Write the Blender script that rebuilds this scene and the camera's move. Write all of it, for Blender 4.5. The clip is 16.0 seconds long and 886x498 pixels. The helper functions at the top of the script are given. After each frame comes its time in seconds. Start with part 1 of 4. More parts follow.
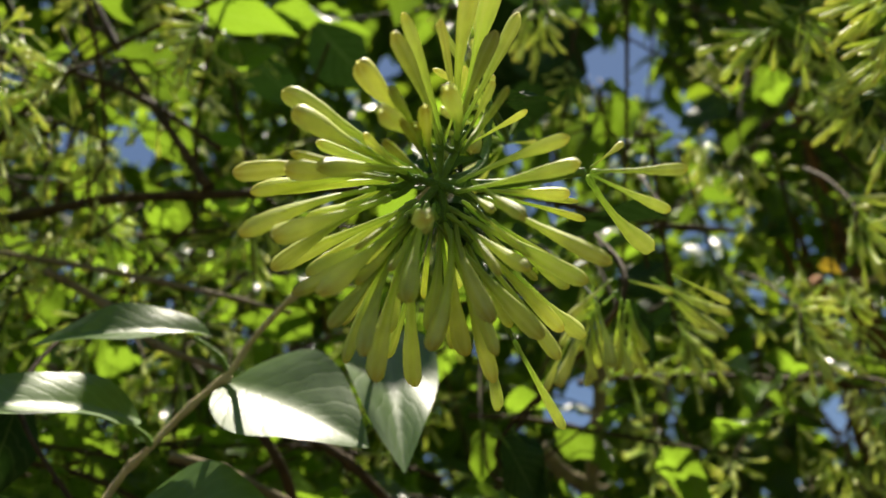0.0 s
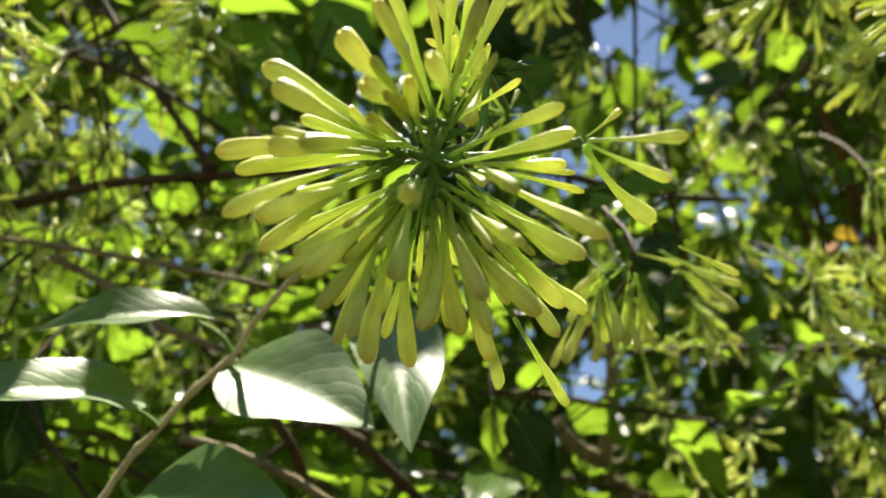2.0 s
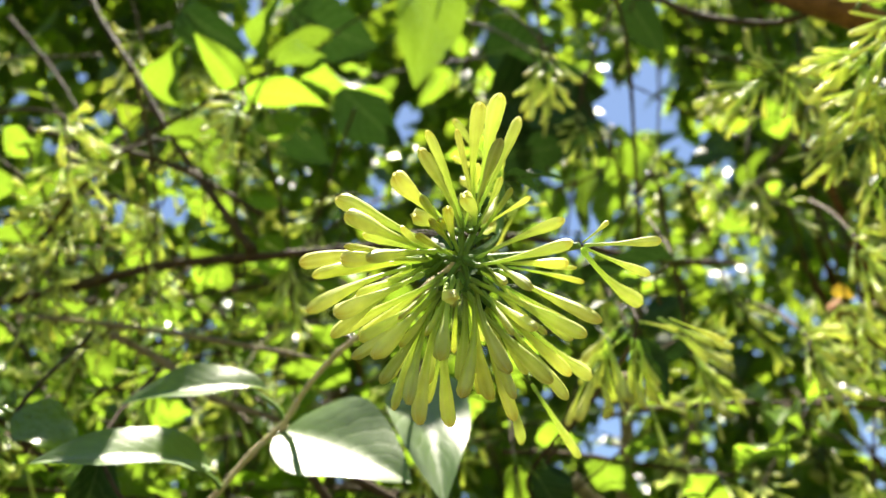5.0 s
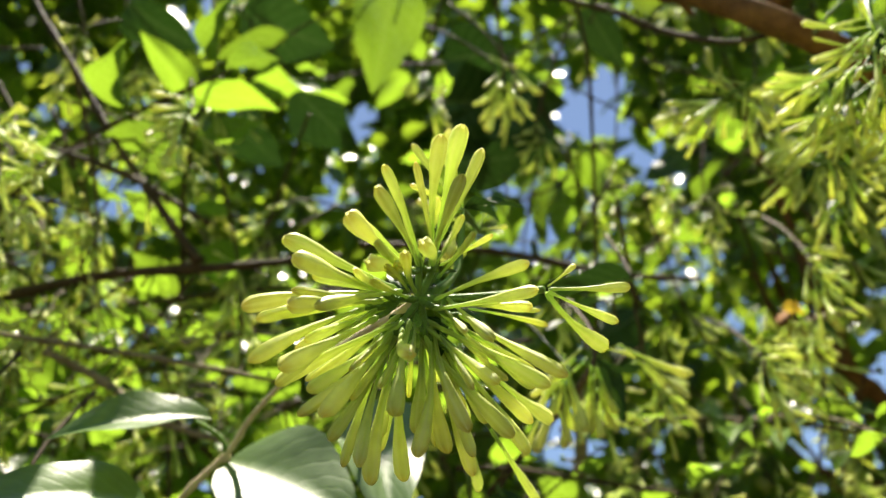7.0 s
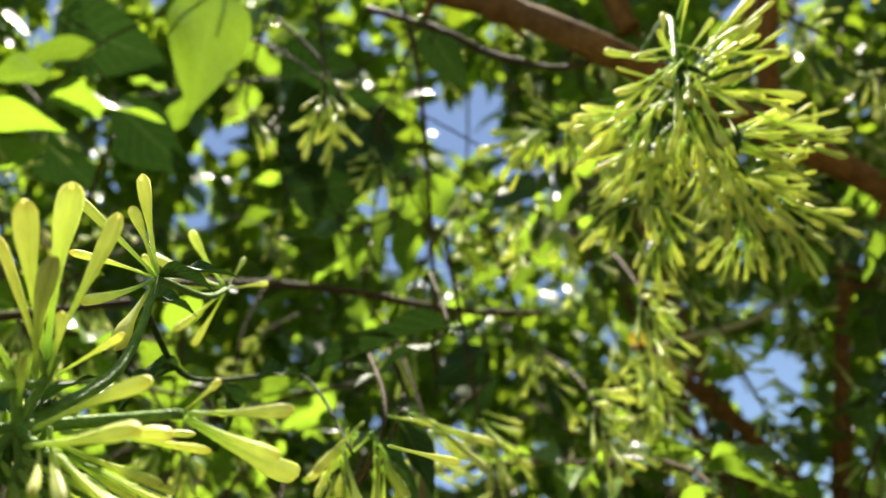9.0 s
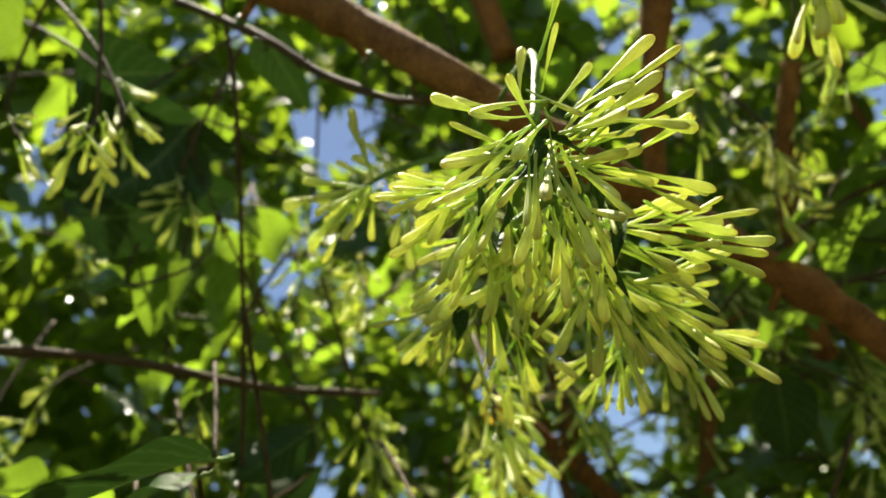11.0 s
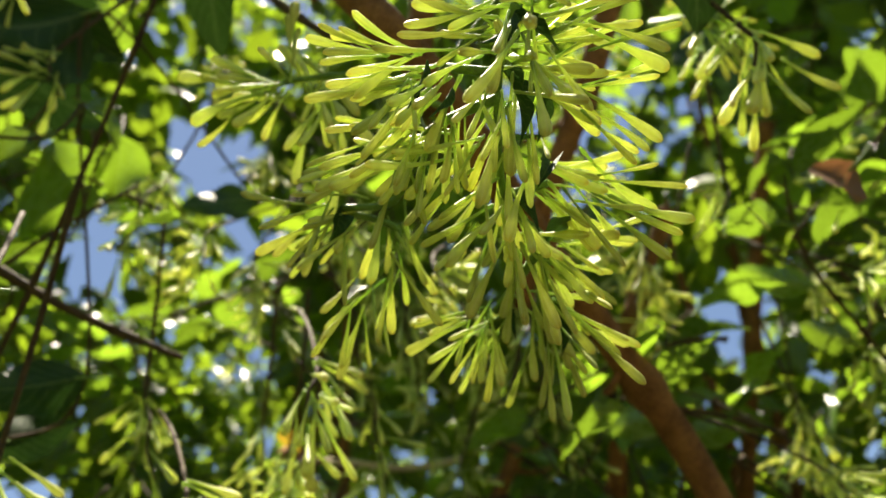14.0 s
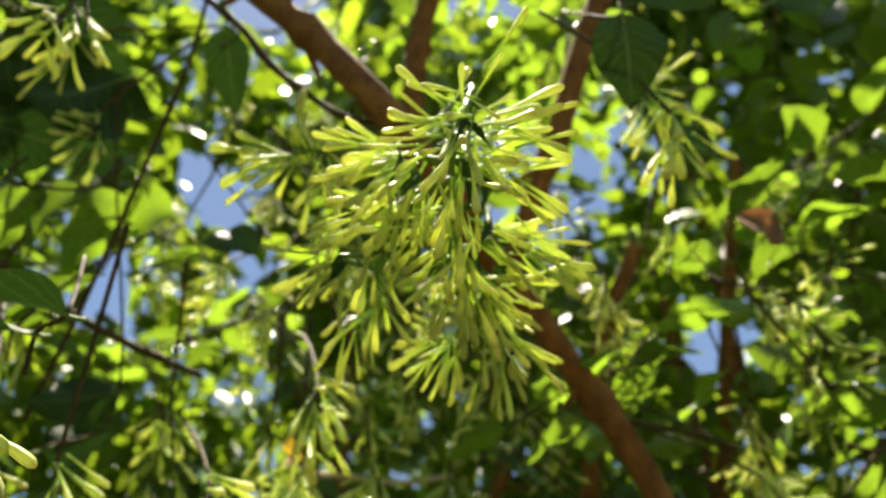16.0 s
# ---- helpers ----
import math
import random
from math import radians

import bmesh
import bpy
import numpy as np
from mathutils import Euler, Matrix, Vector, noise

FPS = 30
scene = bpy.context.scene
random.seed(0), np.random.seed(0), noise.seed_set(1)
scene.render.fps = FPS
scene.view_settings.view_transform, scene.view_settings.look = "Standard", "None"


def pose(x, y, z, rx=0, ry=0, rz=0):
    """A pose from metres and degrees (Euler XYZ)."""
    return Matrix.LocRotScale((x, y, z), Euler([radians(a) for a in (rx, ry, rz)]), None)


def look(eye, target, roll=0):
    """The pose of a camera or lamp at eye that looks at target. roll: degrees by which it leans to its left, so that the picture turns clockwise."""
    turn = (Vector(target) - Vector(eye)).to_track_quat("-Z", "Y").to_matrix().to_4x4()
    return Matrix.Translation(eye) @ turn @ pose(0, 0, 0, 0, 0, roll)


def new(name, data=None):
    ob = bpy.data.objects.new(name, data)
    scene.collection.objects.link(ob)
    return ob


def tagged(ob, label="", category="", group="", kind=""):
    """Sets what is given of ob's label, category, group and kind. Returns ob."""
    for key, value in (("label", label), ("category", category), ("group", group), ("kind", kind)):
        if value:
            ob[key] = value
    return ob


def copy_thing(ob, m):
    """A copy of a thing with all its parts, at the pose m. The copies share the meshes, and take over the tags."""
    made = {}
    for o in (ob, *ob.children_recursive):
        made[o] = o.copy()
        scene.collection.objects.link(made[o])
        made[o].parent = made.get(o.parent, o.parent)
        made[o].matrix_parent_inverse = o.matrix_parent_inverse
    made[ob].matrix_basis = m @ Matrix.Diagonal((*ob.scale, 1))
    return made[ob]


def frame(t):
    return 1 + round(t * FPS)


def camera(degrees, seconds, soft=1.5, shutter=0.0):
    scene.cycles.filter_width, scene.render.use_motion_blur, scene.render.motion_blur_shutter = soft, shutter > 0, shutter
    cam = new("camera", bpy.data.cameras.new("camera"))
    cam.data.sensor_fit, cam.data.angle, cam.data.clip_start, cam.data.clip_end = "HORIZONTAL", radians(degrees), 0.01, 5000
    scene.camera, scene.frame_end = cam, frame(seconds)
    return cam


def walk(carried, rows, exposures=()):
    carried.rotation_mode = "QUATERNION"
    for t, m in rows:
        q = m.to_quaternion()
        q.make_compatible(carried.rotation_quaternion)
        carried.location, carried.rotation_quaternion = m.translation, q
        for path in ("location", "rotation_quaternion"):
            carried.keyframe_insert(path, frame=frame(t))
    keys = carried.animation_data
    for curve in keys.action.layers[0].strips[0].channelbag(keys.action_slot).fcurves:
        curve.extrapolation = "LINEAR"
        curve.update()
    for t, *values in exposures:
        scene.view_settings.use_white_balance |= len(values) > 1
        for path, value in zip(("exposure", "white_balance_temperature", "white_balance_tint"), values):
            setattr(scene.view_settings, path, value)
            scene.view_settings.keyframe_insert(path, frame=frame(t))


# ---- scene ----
# A flowering shrub seen from below at arm's length, in backlight under a clear sky.
cam = camera(62.1, 16.0, soft=1.5)
PATH = [
    (0, 0.0026, 0.0053, 1.6031, 123.77, 2.35, -0.83),
    (0.5, -0.0003, 0.0058, 1.6055, 123.05, 2.24, 0.07),
    (1, 0.0067, 0.0101, 1.6112, 122.85, 2.57, 0.61),
    (1.5, 0.0037, 0.0036, 1.6078, 122.97, 3.26, 1.20),
    (2, 0.0065, 0.0089, 1.6052, 122.04, 2.81, 0.79),
    (2.5, 0.0068, 0.0056, 1.6037, 122.86, 3.04, 2.08),
    (3, 0.0002, 0.0036, 1.6014, 122.84, 3.01, 2.21),
    (3.5, -0.0018, -0.0087, 1.5972, 124.42, 3.29, 2.78),
    (4, -0.0028, -0.0123, 1.5944, 124.65, 3.10, 2.55),
    (4.5, 0.0028, -0.0224, 1.5933, 126.45, 3.67, 2.28),
    (4.7, 0.0025, -0.0249, 1.5902, 126.84, 3.50, 2.53),
    (6.8, 0.0038, -0.0244, 1.6022, 126.48, 4.63, 0.08),
    (7, 0.0029, -0.0215, 1.6045, 126.43, 4.89, -0.83),
    (7.5, 0.0091, -0.0190, 1.6075, 126.38, 5.92, -1.55),
    (8, 0.0200, -0.0119, 1.6136, 126.37, 7.08, -3.08),
    (8.5, 0.0357, -0.0029, 1.6274, 126.70, 9.07, -5.38),
    (9, 0.0506, 0.0002, 1.6343, 126.69, 10.32, -7.08),
    (9.5, 0.0631, 0.0136, 1.6487, 126.56, 11.43, -9.06),
    (9.7, 0.0674, 0.0185, 1.6555, 126.61, 12.51, -10.17),
    (11.8, 0.1155, 0.0677, 1.7193, 125.09, 10.09, -22.76),
    (12, 0.1142, 0.0746, 1.7124, 125.65, 8.82, -24.83),
    (12.5, 0.1129, 0.0918, 1.7059, 126.33, 6.77, -28.93),
    (13, 0.1094, 0.0952, 1.7020, 128.04, 5.53, -32.26),
    (13.5, 0.1078, 0.0974, 1.6929, 129.38, 5.00, -35.73),
    (14, 0.1082, 0.0974, 1.6768, 130.55, 4.68, -38.93),
    (14.5, 0.0941, 0.0826, 1.6750, 132.03, 3.45, -40.74),
    (15, 0.0853, 0.0614, 1.6621, 133.25, 2.60, -40.04),
    (15.5, 0.0826, 0.0519, 1.6531, 133.50, 4.08, -38.51),
    (16, 0.0832, 0.0545, 1.6401, 132.56, 4.45, -38.92),
]
EXPOSURES = [(t, stops + 0.2, 6600 if t < 5 else 6650 if t < 10 else 6950, 10) for t, stops in ((0.0, 0.62), (0.5, 0.72), (0.9, 1.06), (1.5, 1.12), (2.5, 1.44), (3.5, 1.66), (4.5, 1.82), (7.0, 1.45), (8.0, 1.39), (9.0, 1.46), (9.5, 1.34), (12.0, 1.36), (14.0, 1.35), (16.0, 1.46))]
walk(cam, [(t, pose(*row)) for t, *row in PATH], EXPOSURES)
cam.data.dof.use_dof = True
cam.data.dof.focus_distance = 0.153
cam.data.dof.aperture_fstop = 15.0

# ---- light ----
SUN_AZ, SUN_EL = 20.0, 79.0   # degrees to the right of +y, and above the horizon
world = bpy.data.worlds.new("world")
scene.world = world
world.use_nodes = True
wt = world.node_tree
sky = wt.nodes.new("ShaderNodeTexSky")
sky.sky_type = 'NISHITA'
sky.sun_disc = False
sky.sun_elevation = radians(SUN_EL)
sky.sun_rotation = radians(SUN_AZ)
background = wt.nodes["Background"]
wt.links.new(sky.outputs[0], background.inputs[0])
background.inputs[1].default_value = 0.052
sky.ozone_density = 1.6
sky.dust_density = 0.3
sun = new("sun", bpy.data.lights.new("sun", 'SUN'))
sun.data.energy = 5.0  # a clear noon
sun.data.angle = radians(0.53)
sun.data.color = (1.0, 0.92, 0.78)
sun_way = Vector((math.sin(radians(SUN_AZ)) * math.cos(radians(SUN_EL)), math.cos(radians(SUN_AZ)) * math.cos(radians(SUN_EL)), math.sin(radians(SUN_EL))))
sun.matrix_world = look(sun_way * 20, (0, 0, 0))


# ---- materials ----
def shader(name):
    m = bpy.data.materials.new(name)
    m.use_nodes = True
    nt = m.node_tree
    nt.nodes.clear()
    out = nt.nodes.new("ShaderNodeOutputMaterial")
    return m, nt, out


def node(nt, kind, **values):
    n = nt.nodes.new(kind)
    for key, value in values.items():
        n.inputs[key].default_value = value
    return n


def ramp(nt, source, stops):
    n = nt.nodes.new("ShaderNodeValToRGB")
    e = n.color_ramp.elements
    while len(e) < len(stops):
        e.new(0.5)
    for el, (pos, col) in zip(e, stops):
        el.position, el.color = pos, (*col, 1)
    nt.links.new(source, n.inputs[0])
    return n


def math_node(nt, op, a, b=None, c=None):
    n = nt.nodes.new("ShaderNodeMath")
    n.operation = op
    for k, v in enumerate((a, b, c)):
        if v is None:
            continue
        if isinstance(v, (int, float)):
            n.inputs[k].default_value = v
        else:
            nt.links.new(v, n.inputs[k])
    return n.outputs[0]


def leaf_material(name, stops, through_colour, island=False, thin=0.55, rough=0.28, veins=True, vein_mix=0.22, sheen=0.65):
    """A leaf blade: waxy top coat over a blade that lets light through, with a midrib and side veins along its own length."""
    m, nt, out = shader(name)
    L = nt.links.new
    uv = nt.nodes.new("ShaderNodeUVMap")
    sep = nt.nodes.new("ShaderNodeSeparateXYZ")
    L(uv.outputs[0], sep.inputs[0])
    across = math_node(nt, 'ABSOLUTE', math_node(nt, 'MULTIPLY_ADD', sep.outputs[0], 2.0, -1.0))
    if island:
        pick = nt.nodes.new("ShaderNodeNewGeometry").outputs["Random Per Island"]
    else:
        pick = nt.nodes.new("ShaderNodeObjectInfo").outputs["Random"]
    base = ramp(nt, pick, stops)
    coord = nt.nodes.new("ShaderNodeTexCoord")
    grain = node(nt, "ShaderNodeTexNoise", Scale=140.0, Detail=4.0)
    L(coord.outputs["Object"] if not island else coord.outputs["Generated"], grain.inputs["Vector"])
    blotch = node(nt, "ShaderNodeTexNoise", Scale=9.0, Detail=3.0)
    L(uv.outputs[0], blotch.inputs["Vector"])
    tone = math_node(nt, 'MULTIPLY_ADD', blotch.outputs[0], 0.7, 0.65)
    hsv = node(nt, "ShaderNodeHueSaturation")
    L(base.outputs[0], hsv.inputs["Color"])
    L(tone, hsv.inputs["Value"])
    # veins: oblique to the midrib
    phase = math_node(nt, 'MULTIPLY_ADD', across, -2.6, math_node(nt, 'MULTIPLY', sep.outputs[1], 8.0))
    phase = math_node(nt, 'ADD', phase, math_node(nt, 'MULTIPLY', blotch.outputs[0], 0.9))
    side = math_node(nt, 'POWER', math_node(nt, 'ABSOLUTE', math_node(nt, 'SINE', math_node(nt, 'MULTIPLY', phase, 3.1416))), 18.0)
    rib = math_node(nt, 'LESS_THAN', across, 0.045)
    vein = math_node(nt, 'MAXIMUM', math_node(nt, 'MULTIPLY', side, 0.55), rib)
    mixed = nt.nodes.new("ShaderNodeMix")
    mixed.data_type = 'RGBA'
    L(math_node(nt, 'MULTIPLY', vein, vein_mix if veins else 0.0), mixed.inputs[0])
    L(hsv.outputs[0], mixed.inputs[6])
    mixed.inputs[7].default_value = (0.3, 0.4, 0.14, 1)
    bump = node(nt, "ShaderNodeBump", Strength=0.22, Distance=0.0004)
    L(math_node(nt, 'MULTIPLY_ADD', grain.outputs[0], 0.4, math_node(nt, 'MULTIPLY', vein, -1.0)), bump.inputs["Height"])
    skin = node(nt, "ShaderNodeBsdfPrincipled", Roughness=rough)
    skin.inputs["Specular IOR Level"].default_value = sheen
    L(mixed.outputs[2], skin.inputs["Base Color"])
    L(math_node(nt, 'MULTIPLY_ADD', blotch.outputs[0], 0.2, rough - 0.1), skin.inputs["Roughness"])
    L(bump.outputs[0], skin.inputs["Normal"])
    glow = nt.nodes.new("ShaderNodeBsdfTranslucent")
    warm = nt.nodes.new("ShaderNodeMix")
    warm.data_type = 'RGBA'
    warm.blend_type = 'MIX'
    warm.inputs[0].default_value = 0.6
    L(mixed.outputs[2], warm.inputs[6])
    warm.inputs[7].default_value = (*through_colour, 1)
    L(warm.outputs[2], glow.inputs[0])
    mix = nt.nodes.new("ShaderNodeMixShader")
    # older blades are thicker and let less light through
    age = math_node(nt, 'FRACT', math_node(nt, 'MULTIPLY', pick, 13.7))
    L(math_node(nt, 'MULTIPLY_ADD', age, thin * 0.9, thin * 0.45), mix.inputs[0])
    L(skin.outputs[0], mix.inputs[1])
    L(glow.outputs[0], mix.inputs[2])
    L(mix.outputs[0], out.inputs[0])
    return m


def flower_material(name, foot, middle, tip):
    """A waxy tubular flower, greener at its foot."""
    m, nt, out = shader(name)
    L = nt.links.new
    uv = nt.nodes.new("ShaderNodeUVMap")
    sep = nt.nodes.new("ShaderNodeSeparateXYZ")
    L(uv.outputs[0], sep.inputs[0])
    base = ramp(nt, sep.outputs[1], [(0.0, foot), (0.35, middle), (0.8, tip), (0.93, tip), (1.0, (tip[0] * 0.92, tip[1] * 0.78, tip[2] * 0.6))])
    info = nt.nodes.new("ShaderNodeObjectInfo")
    noise_tex = node(nt, "ShaderNodeTexNoise", Scale=6.0, Detail=4.0)
    coord = nt.nodes.new("ShaderNodeTexCoord")
    L(coord.outputs["Object"], noise_tex.inputs["Vector"])
    hsv = node(nt, "ShaderNodeHueSaturation")
    L(base.outputs[0], hsv.inputs["Color"])
    L(math_node(nt, 'MULTIPLY_ADD', info.outputs["Random"], 0.02, 0.492), hsv.inputs["Hue"])
    vary = math_node(nt, 'FRACT', math_node(nt, 'MULTIPLY', info.outputs["Random"], 7.3))
    L(math_node(nt, 'MULTIPLY', math_node(nt, 'MULTIPLY_ADD', noise_tex.outputs[0], 0.5, 0.75), math_node(nt, 'MULTIPLY_ADD', vary, 0.35, 0.8)), hsv.inputs["Value"])
    stripes = math_node(nt, 'SINE', math_node(nt, 'MULTIPLY', sep.outputs[0], 31.4159))
    pale = nt.nodes.new("ShaderNodeMix")
    pale.data_type = 'RGBA'
    L(math_node(nt, 'MULTIPLY', math_node(nt, 'MAXIMUM', stripes, 0.0), 0.3), pale.inputs[0])
    L(hsv.outputs[0], pale.inputs[6])
    pale.inputs[7].default_value = (0.88, 0.9, 0.52, 1)
    bump = node(nt, "ShaderNodeBump", Strength=0.3, Distance=0.0003)
    L(math_node(nt, 'MULTIPLY_ADD', stripes, 0.4, noise_tex.outputs[0]), bump.inputs["Height"])
    skin = node(nt, "ShaderNodeBsdfPrincipled", Roughness=0.47)
    skin.inputs["Specular IOR Level"].default_value = 0.45
    L(pale.outputs[2], skin.inputs["Base Color"])
    L(bump.outputs[0], skin.inputs["Normal"])
    glow = nt.nodes.new("ShaderNodeBsdfTranslucent")
    L(pale.outputs[2], glow.inputs[0])
    mix = nt.nodes.new("ShaderNodeMixShader")
    mix.inputs[0].default_value = 0.5
    L(skin.outputs[0], mix.inputs[1])
    L(glow.outputs[0], mix.inputs[2])
    L(mix.outputs[0], out.inputs[0])
    return m


def bark_material(name, dark, light, scale, rough=0.8):
    m, nt, out = shader(name)
    L = nt.links.new
    coord = nt.nodes.new("ShaderNodeTexCoord")
    big = node(nt, "ShaderNodeTexNoise", Scale=scale, Detail=6.0, Roughness=0.65)
    fine = node(nt, "ShaderNodeTexNoise", Scale=scale * 9, Detail=4.0)
    L(coord.outputs["Object"], big.inputs["Vector"])
    L(coord.outputs["Object"], fine.inputs["Vector"])
    both = math_node(nt, 'MULTIPLY_ADD', fine.outputs[0], 0.4, math_node(nt, 'MULTIPLY', big.outputs[0], 0.65))
    base = ramp(nt, both, [(0.35, dark), (0.68, light)])
    bump = node(nt, "ShaderNodeBump", Strength=0.8, Distance=0.002)
    L(both, bump.inputs["Height"])
    skin = node(nt, "ShaderNodeBsdfPrincipled", Roughness=rough)
    skin.inputs["Specular IOR Level"].default_value = 0.2
    L(base.outputs[0], skin.inputs["Base Color"])
    L(bump.outputs[0], skin.inputs["Normal"])
    L(skin.outputs[0], out.inputs[0])
    return m


LEAF = leaf_material("leaf", [(0.0, (0.02, 0.055, 0.008)), (0.5, (0.05, 0.12, 0.013)), (1.0, (0.12, 0.23, 0.025))], (0.36, 0.58, 0.03), sheen=0.85)
LEAF_BROAD = leaf_material("leaf_broad", [(0.0, (0.08, 0.16, 0.03)), (1.0, (0.11, 0.2, 0.04))], (0.4, 0.6, 0.05), thin=0.3, rough=0.38, vein_mix=0.2, sheen=0.75)
# dark green bracts and leaves; for shaded leaves the shade is in this colour
LEAF_DARK_SHADED = leaf_material("leaf_dark_shaded", [(0.0, (0.02, 0.055, 0.01)), (1.0, (0.035, 0.085, 0.015))], (0.025, 0.07, 0.007), thin=0.16, rough=0.55, sheen=0.2)
LEAF_MASS = leaf_material("leaf_mass", [(0.0, (0.015, 0.04, 0.006)), (0.5, (0.04, 0.1, 0.012)), (1.0, (0.12, 0.22, 0.022))], (0.45, 0.65, 0.03), island=True, thin=0.55, veins=False, rough=0.33)
LEAF_YELLOW = leaf_material("leaf_yellow", [(0.0, (0.5, 0.33, 0.03)), (1.0, (0.6, 0.4, 0.04))], (0.8, 0.55, 0.05))
LEAF_DRY = leaf_material("leaf_dry", [(0.0, (0.16, 0.07, 0.03)), (1.0, (0.22, 0.1, 0.04))], (0.35, 0.14, 0.05), thin=0.3, rough=0.7)
FLOWER = flower_material("flower", (0.4, 0.57, 0.12), (0.68, 0.79, 0.21), (0.82, 0.87, 0.31))
FLOWER_GREEN = flower_material("flower_green", (0.26, 0.45, 0.08), (0.51, 0.66, 0.14), (0.74, 0.79, 0.23))
BARK = bark_material("bark", (0.085, 0.034, 0.011), (0.33, 0.16, 0.055), 75.0)
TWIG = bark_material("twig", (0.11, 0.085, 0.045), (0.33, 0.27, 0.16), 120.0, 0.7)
# dark brown twigs, and a darkened copy of twig for those in shade
TWIG_DARK_SHADED = bark_material("twig_dark_shaded", (0.03, 0.021, 0.01), (0.11, 0.075, 0.038), 120.0, 0.7)
STALK_DARK = bark_material("stalk_dark", (0.015, 0.03, 0.008), (0.04, 0.075, 0.02), 200.0, 0.6)
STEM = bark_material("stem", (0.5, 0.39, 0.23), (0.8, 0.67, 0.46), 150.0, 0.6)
GREEN_STALK = bark_material("green_stalk", (0.09, 0.19, 0.03), (0.2, 0.33, 0.07), 200.0, 0.45)
SOIL = bark_material("soil", (0.05, 0.04, 0.025), (0.13, 0.11, 0.06), 3.0, 0.95)


# ---- meshes ----
def mesh_from(name, verts, faces, uvs, material, smooth=True):
    me = bpy.data.meshes.new(name)
    me.from_pydata(verts, [], faces)
    layer = me.uv_layers.new(name="UVMap")
    loops = np.empty(len(me.loops), dtype=np.int32)
    me.loops.foreach_get("vertex_index", loops)
    layer.data.foreach_set("uv", np.asarray(uvs, dtype=np.float32)[loops].ravel())
    if smooth:
        me.polygons.foreach_set("use_smooth", [True] * len(me.polygons))
    me.materials.append(material)
    return me


def leaf_half_width(u, long_tip):
    """Half the width of an ovate, pointed blade of width 1 at u along it."""
    return 0.5 * (math.sin(math.pi * min(1.0, u) ** 0.78)) ** 0.85 * (1 - long_tip * u * u) / (1 - 0.25 * long_tip)


def leaf_mesh(name, material, curl, fold, wave, long_tip=0.35, rows=14, cols=6, seed=0, level=False):
    """A blade one long along +y and one wide, with its petiole's end at the origin and its top up +z. level: arched between its ends."""
    rnd = random.Random(seed)
    verts, uvs, faces = [], [], []
    ph = rnd.uniform(0, 6.28)
    for i in range(rows + 1):
        u = i / rows
        half = max(0.004, leaf_half_width(u, long_tip))
        bend = curl * u
        for j in range(cols + 1):
            s = 2 * j / cols - 1
            x = s * half
            z = fold * abs(x) + wave * math.sin(9 * u + ph + 1.5 * s) * abs(s) ** 1.5 * half - 0.06 * x * x
            y = math.sin(bend) / curl if abs(curl) > 1e-3 else u
            drop = -(1 - math.cos(bend)) / curl if abs(curl) > 1e-3 else 0.0
            verts.append((x * math.cos(fold * 0.6), y, drop + z))
            uvs.append((0.5 + 0.5 * s, u))
    for i in range(rows):
        for j in range(cols):
            a = i * (cols + 1) + j
            faces.append((a, a + 1, a + cols + 2, a + cols + 1))
    if level:
        chord = 2 * math.sin(curl / 2) / curl
        c, sn = math.cos(curl / 2) / chord, math.sin(curl / 2) / chord
        verts = [(x, y * c - z * sn, y * sn + z * c) for x, y, z in verts]
    return mesh_from(name, verts, faces, uvs, material)


def leaf_set(name, material, count=6, seed=1):
    rnd = random.Random(seed)
    return [leaf_mesh(name, material, rnd.uniform(0.15, 0.9), rnd.uniform(0.05, 0.45), rnd.uniform(0.05, 0.22), rnd.uniform(0.2, 0.45), seed=seed + k) for k in range(count)]


def flower_mesh(name, material, bend, club, slim=1.0, sides=15, seed=0):
    """A tubular flower one long along +y: a small cup at its foot, a thin tube, a club that ends in folded lobes."""
    profile = [(0.0, 0.011), (0.03, 0.026), (0.09, 0.03), (0.11, 0.021), (0.3, 0.024), (0.48, 0.032), (0.64, 0.048), (0.76, 0.064 * club), (0.87, 0.07 * club), (0.94, 0.061 * club), (0.98, 0.04 * club), (1.0, 0.015)]
    verts, uvs, faces = [], [], []
    for u, r in profile:
        r *= slim
        cx, cz = bend * (u * u), 0.35 * bend * math.sin(3 * u)
        for k in range(sides):
            a = 2 * math.pi * k / sides
            ripple = 1 + (0.2 if u > 0.9 else 0.1 if u > 0.6 else 0.04) * math.cos(5 * a + seed) + 0.05 * math.sin(2 * a + 7 * u + seed)
            verts.append((cx + r * ripple * math.cos(a), u, cz + r * ripple * math.sin(a)))
            uvs.append((k / sides, u))
    n = len(profile)
    for i in range(n - 1):
        for k in range(sides):
            b = (k + 1) % sides
            faces.append((i * sides + k, i * sides + b, (i + 1) * sides + b, (i + 1) * sides + k))
    return mesh_from(name, verts, faces, uvs, material)


LEAVES = leaf_set("leaf", LEAF, 7, 3)
DARK_SHADED_LEAVES = leaf_set("leaf", LEAF_DARK_SHADED, 4, 23)
FLOWERS = [flower_mesh("flower", FLOWER, b, c, s, seed=k) for k, (b, c, s) in enumerate(
    [(0.04, 1.0, 1.0), (-0.09, 0.92, 0.95), (0.12, 1.08, 1.05), (0.06, 0.85, 0.85), (-0.05, 1.12, 1.1), (0.02, 1.0, 0.9), (0.16, 0.95, 0.95), (-0.13, 1.0, 1.0), (0.08, 1.05, 0.92)])]
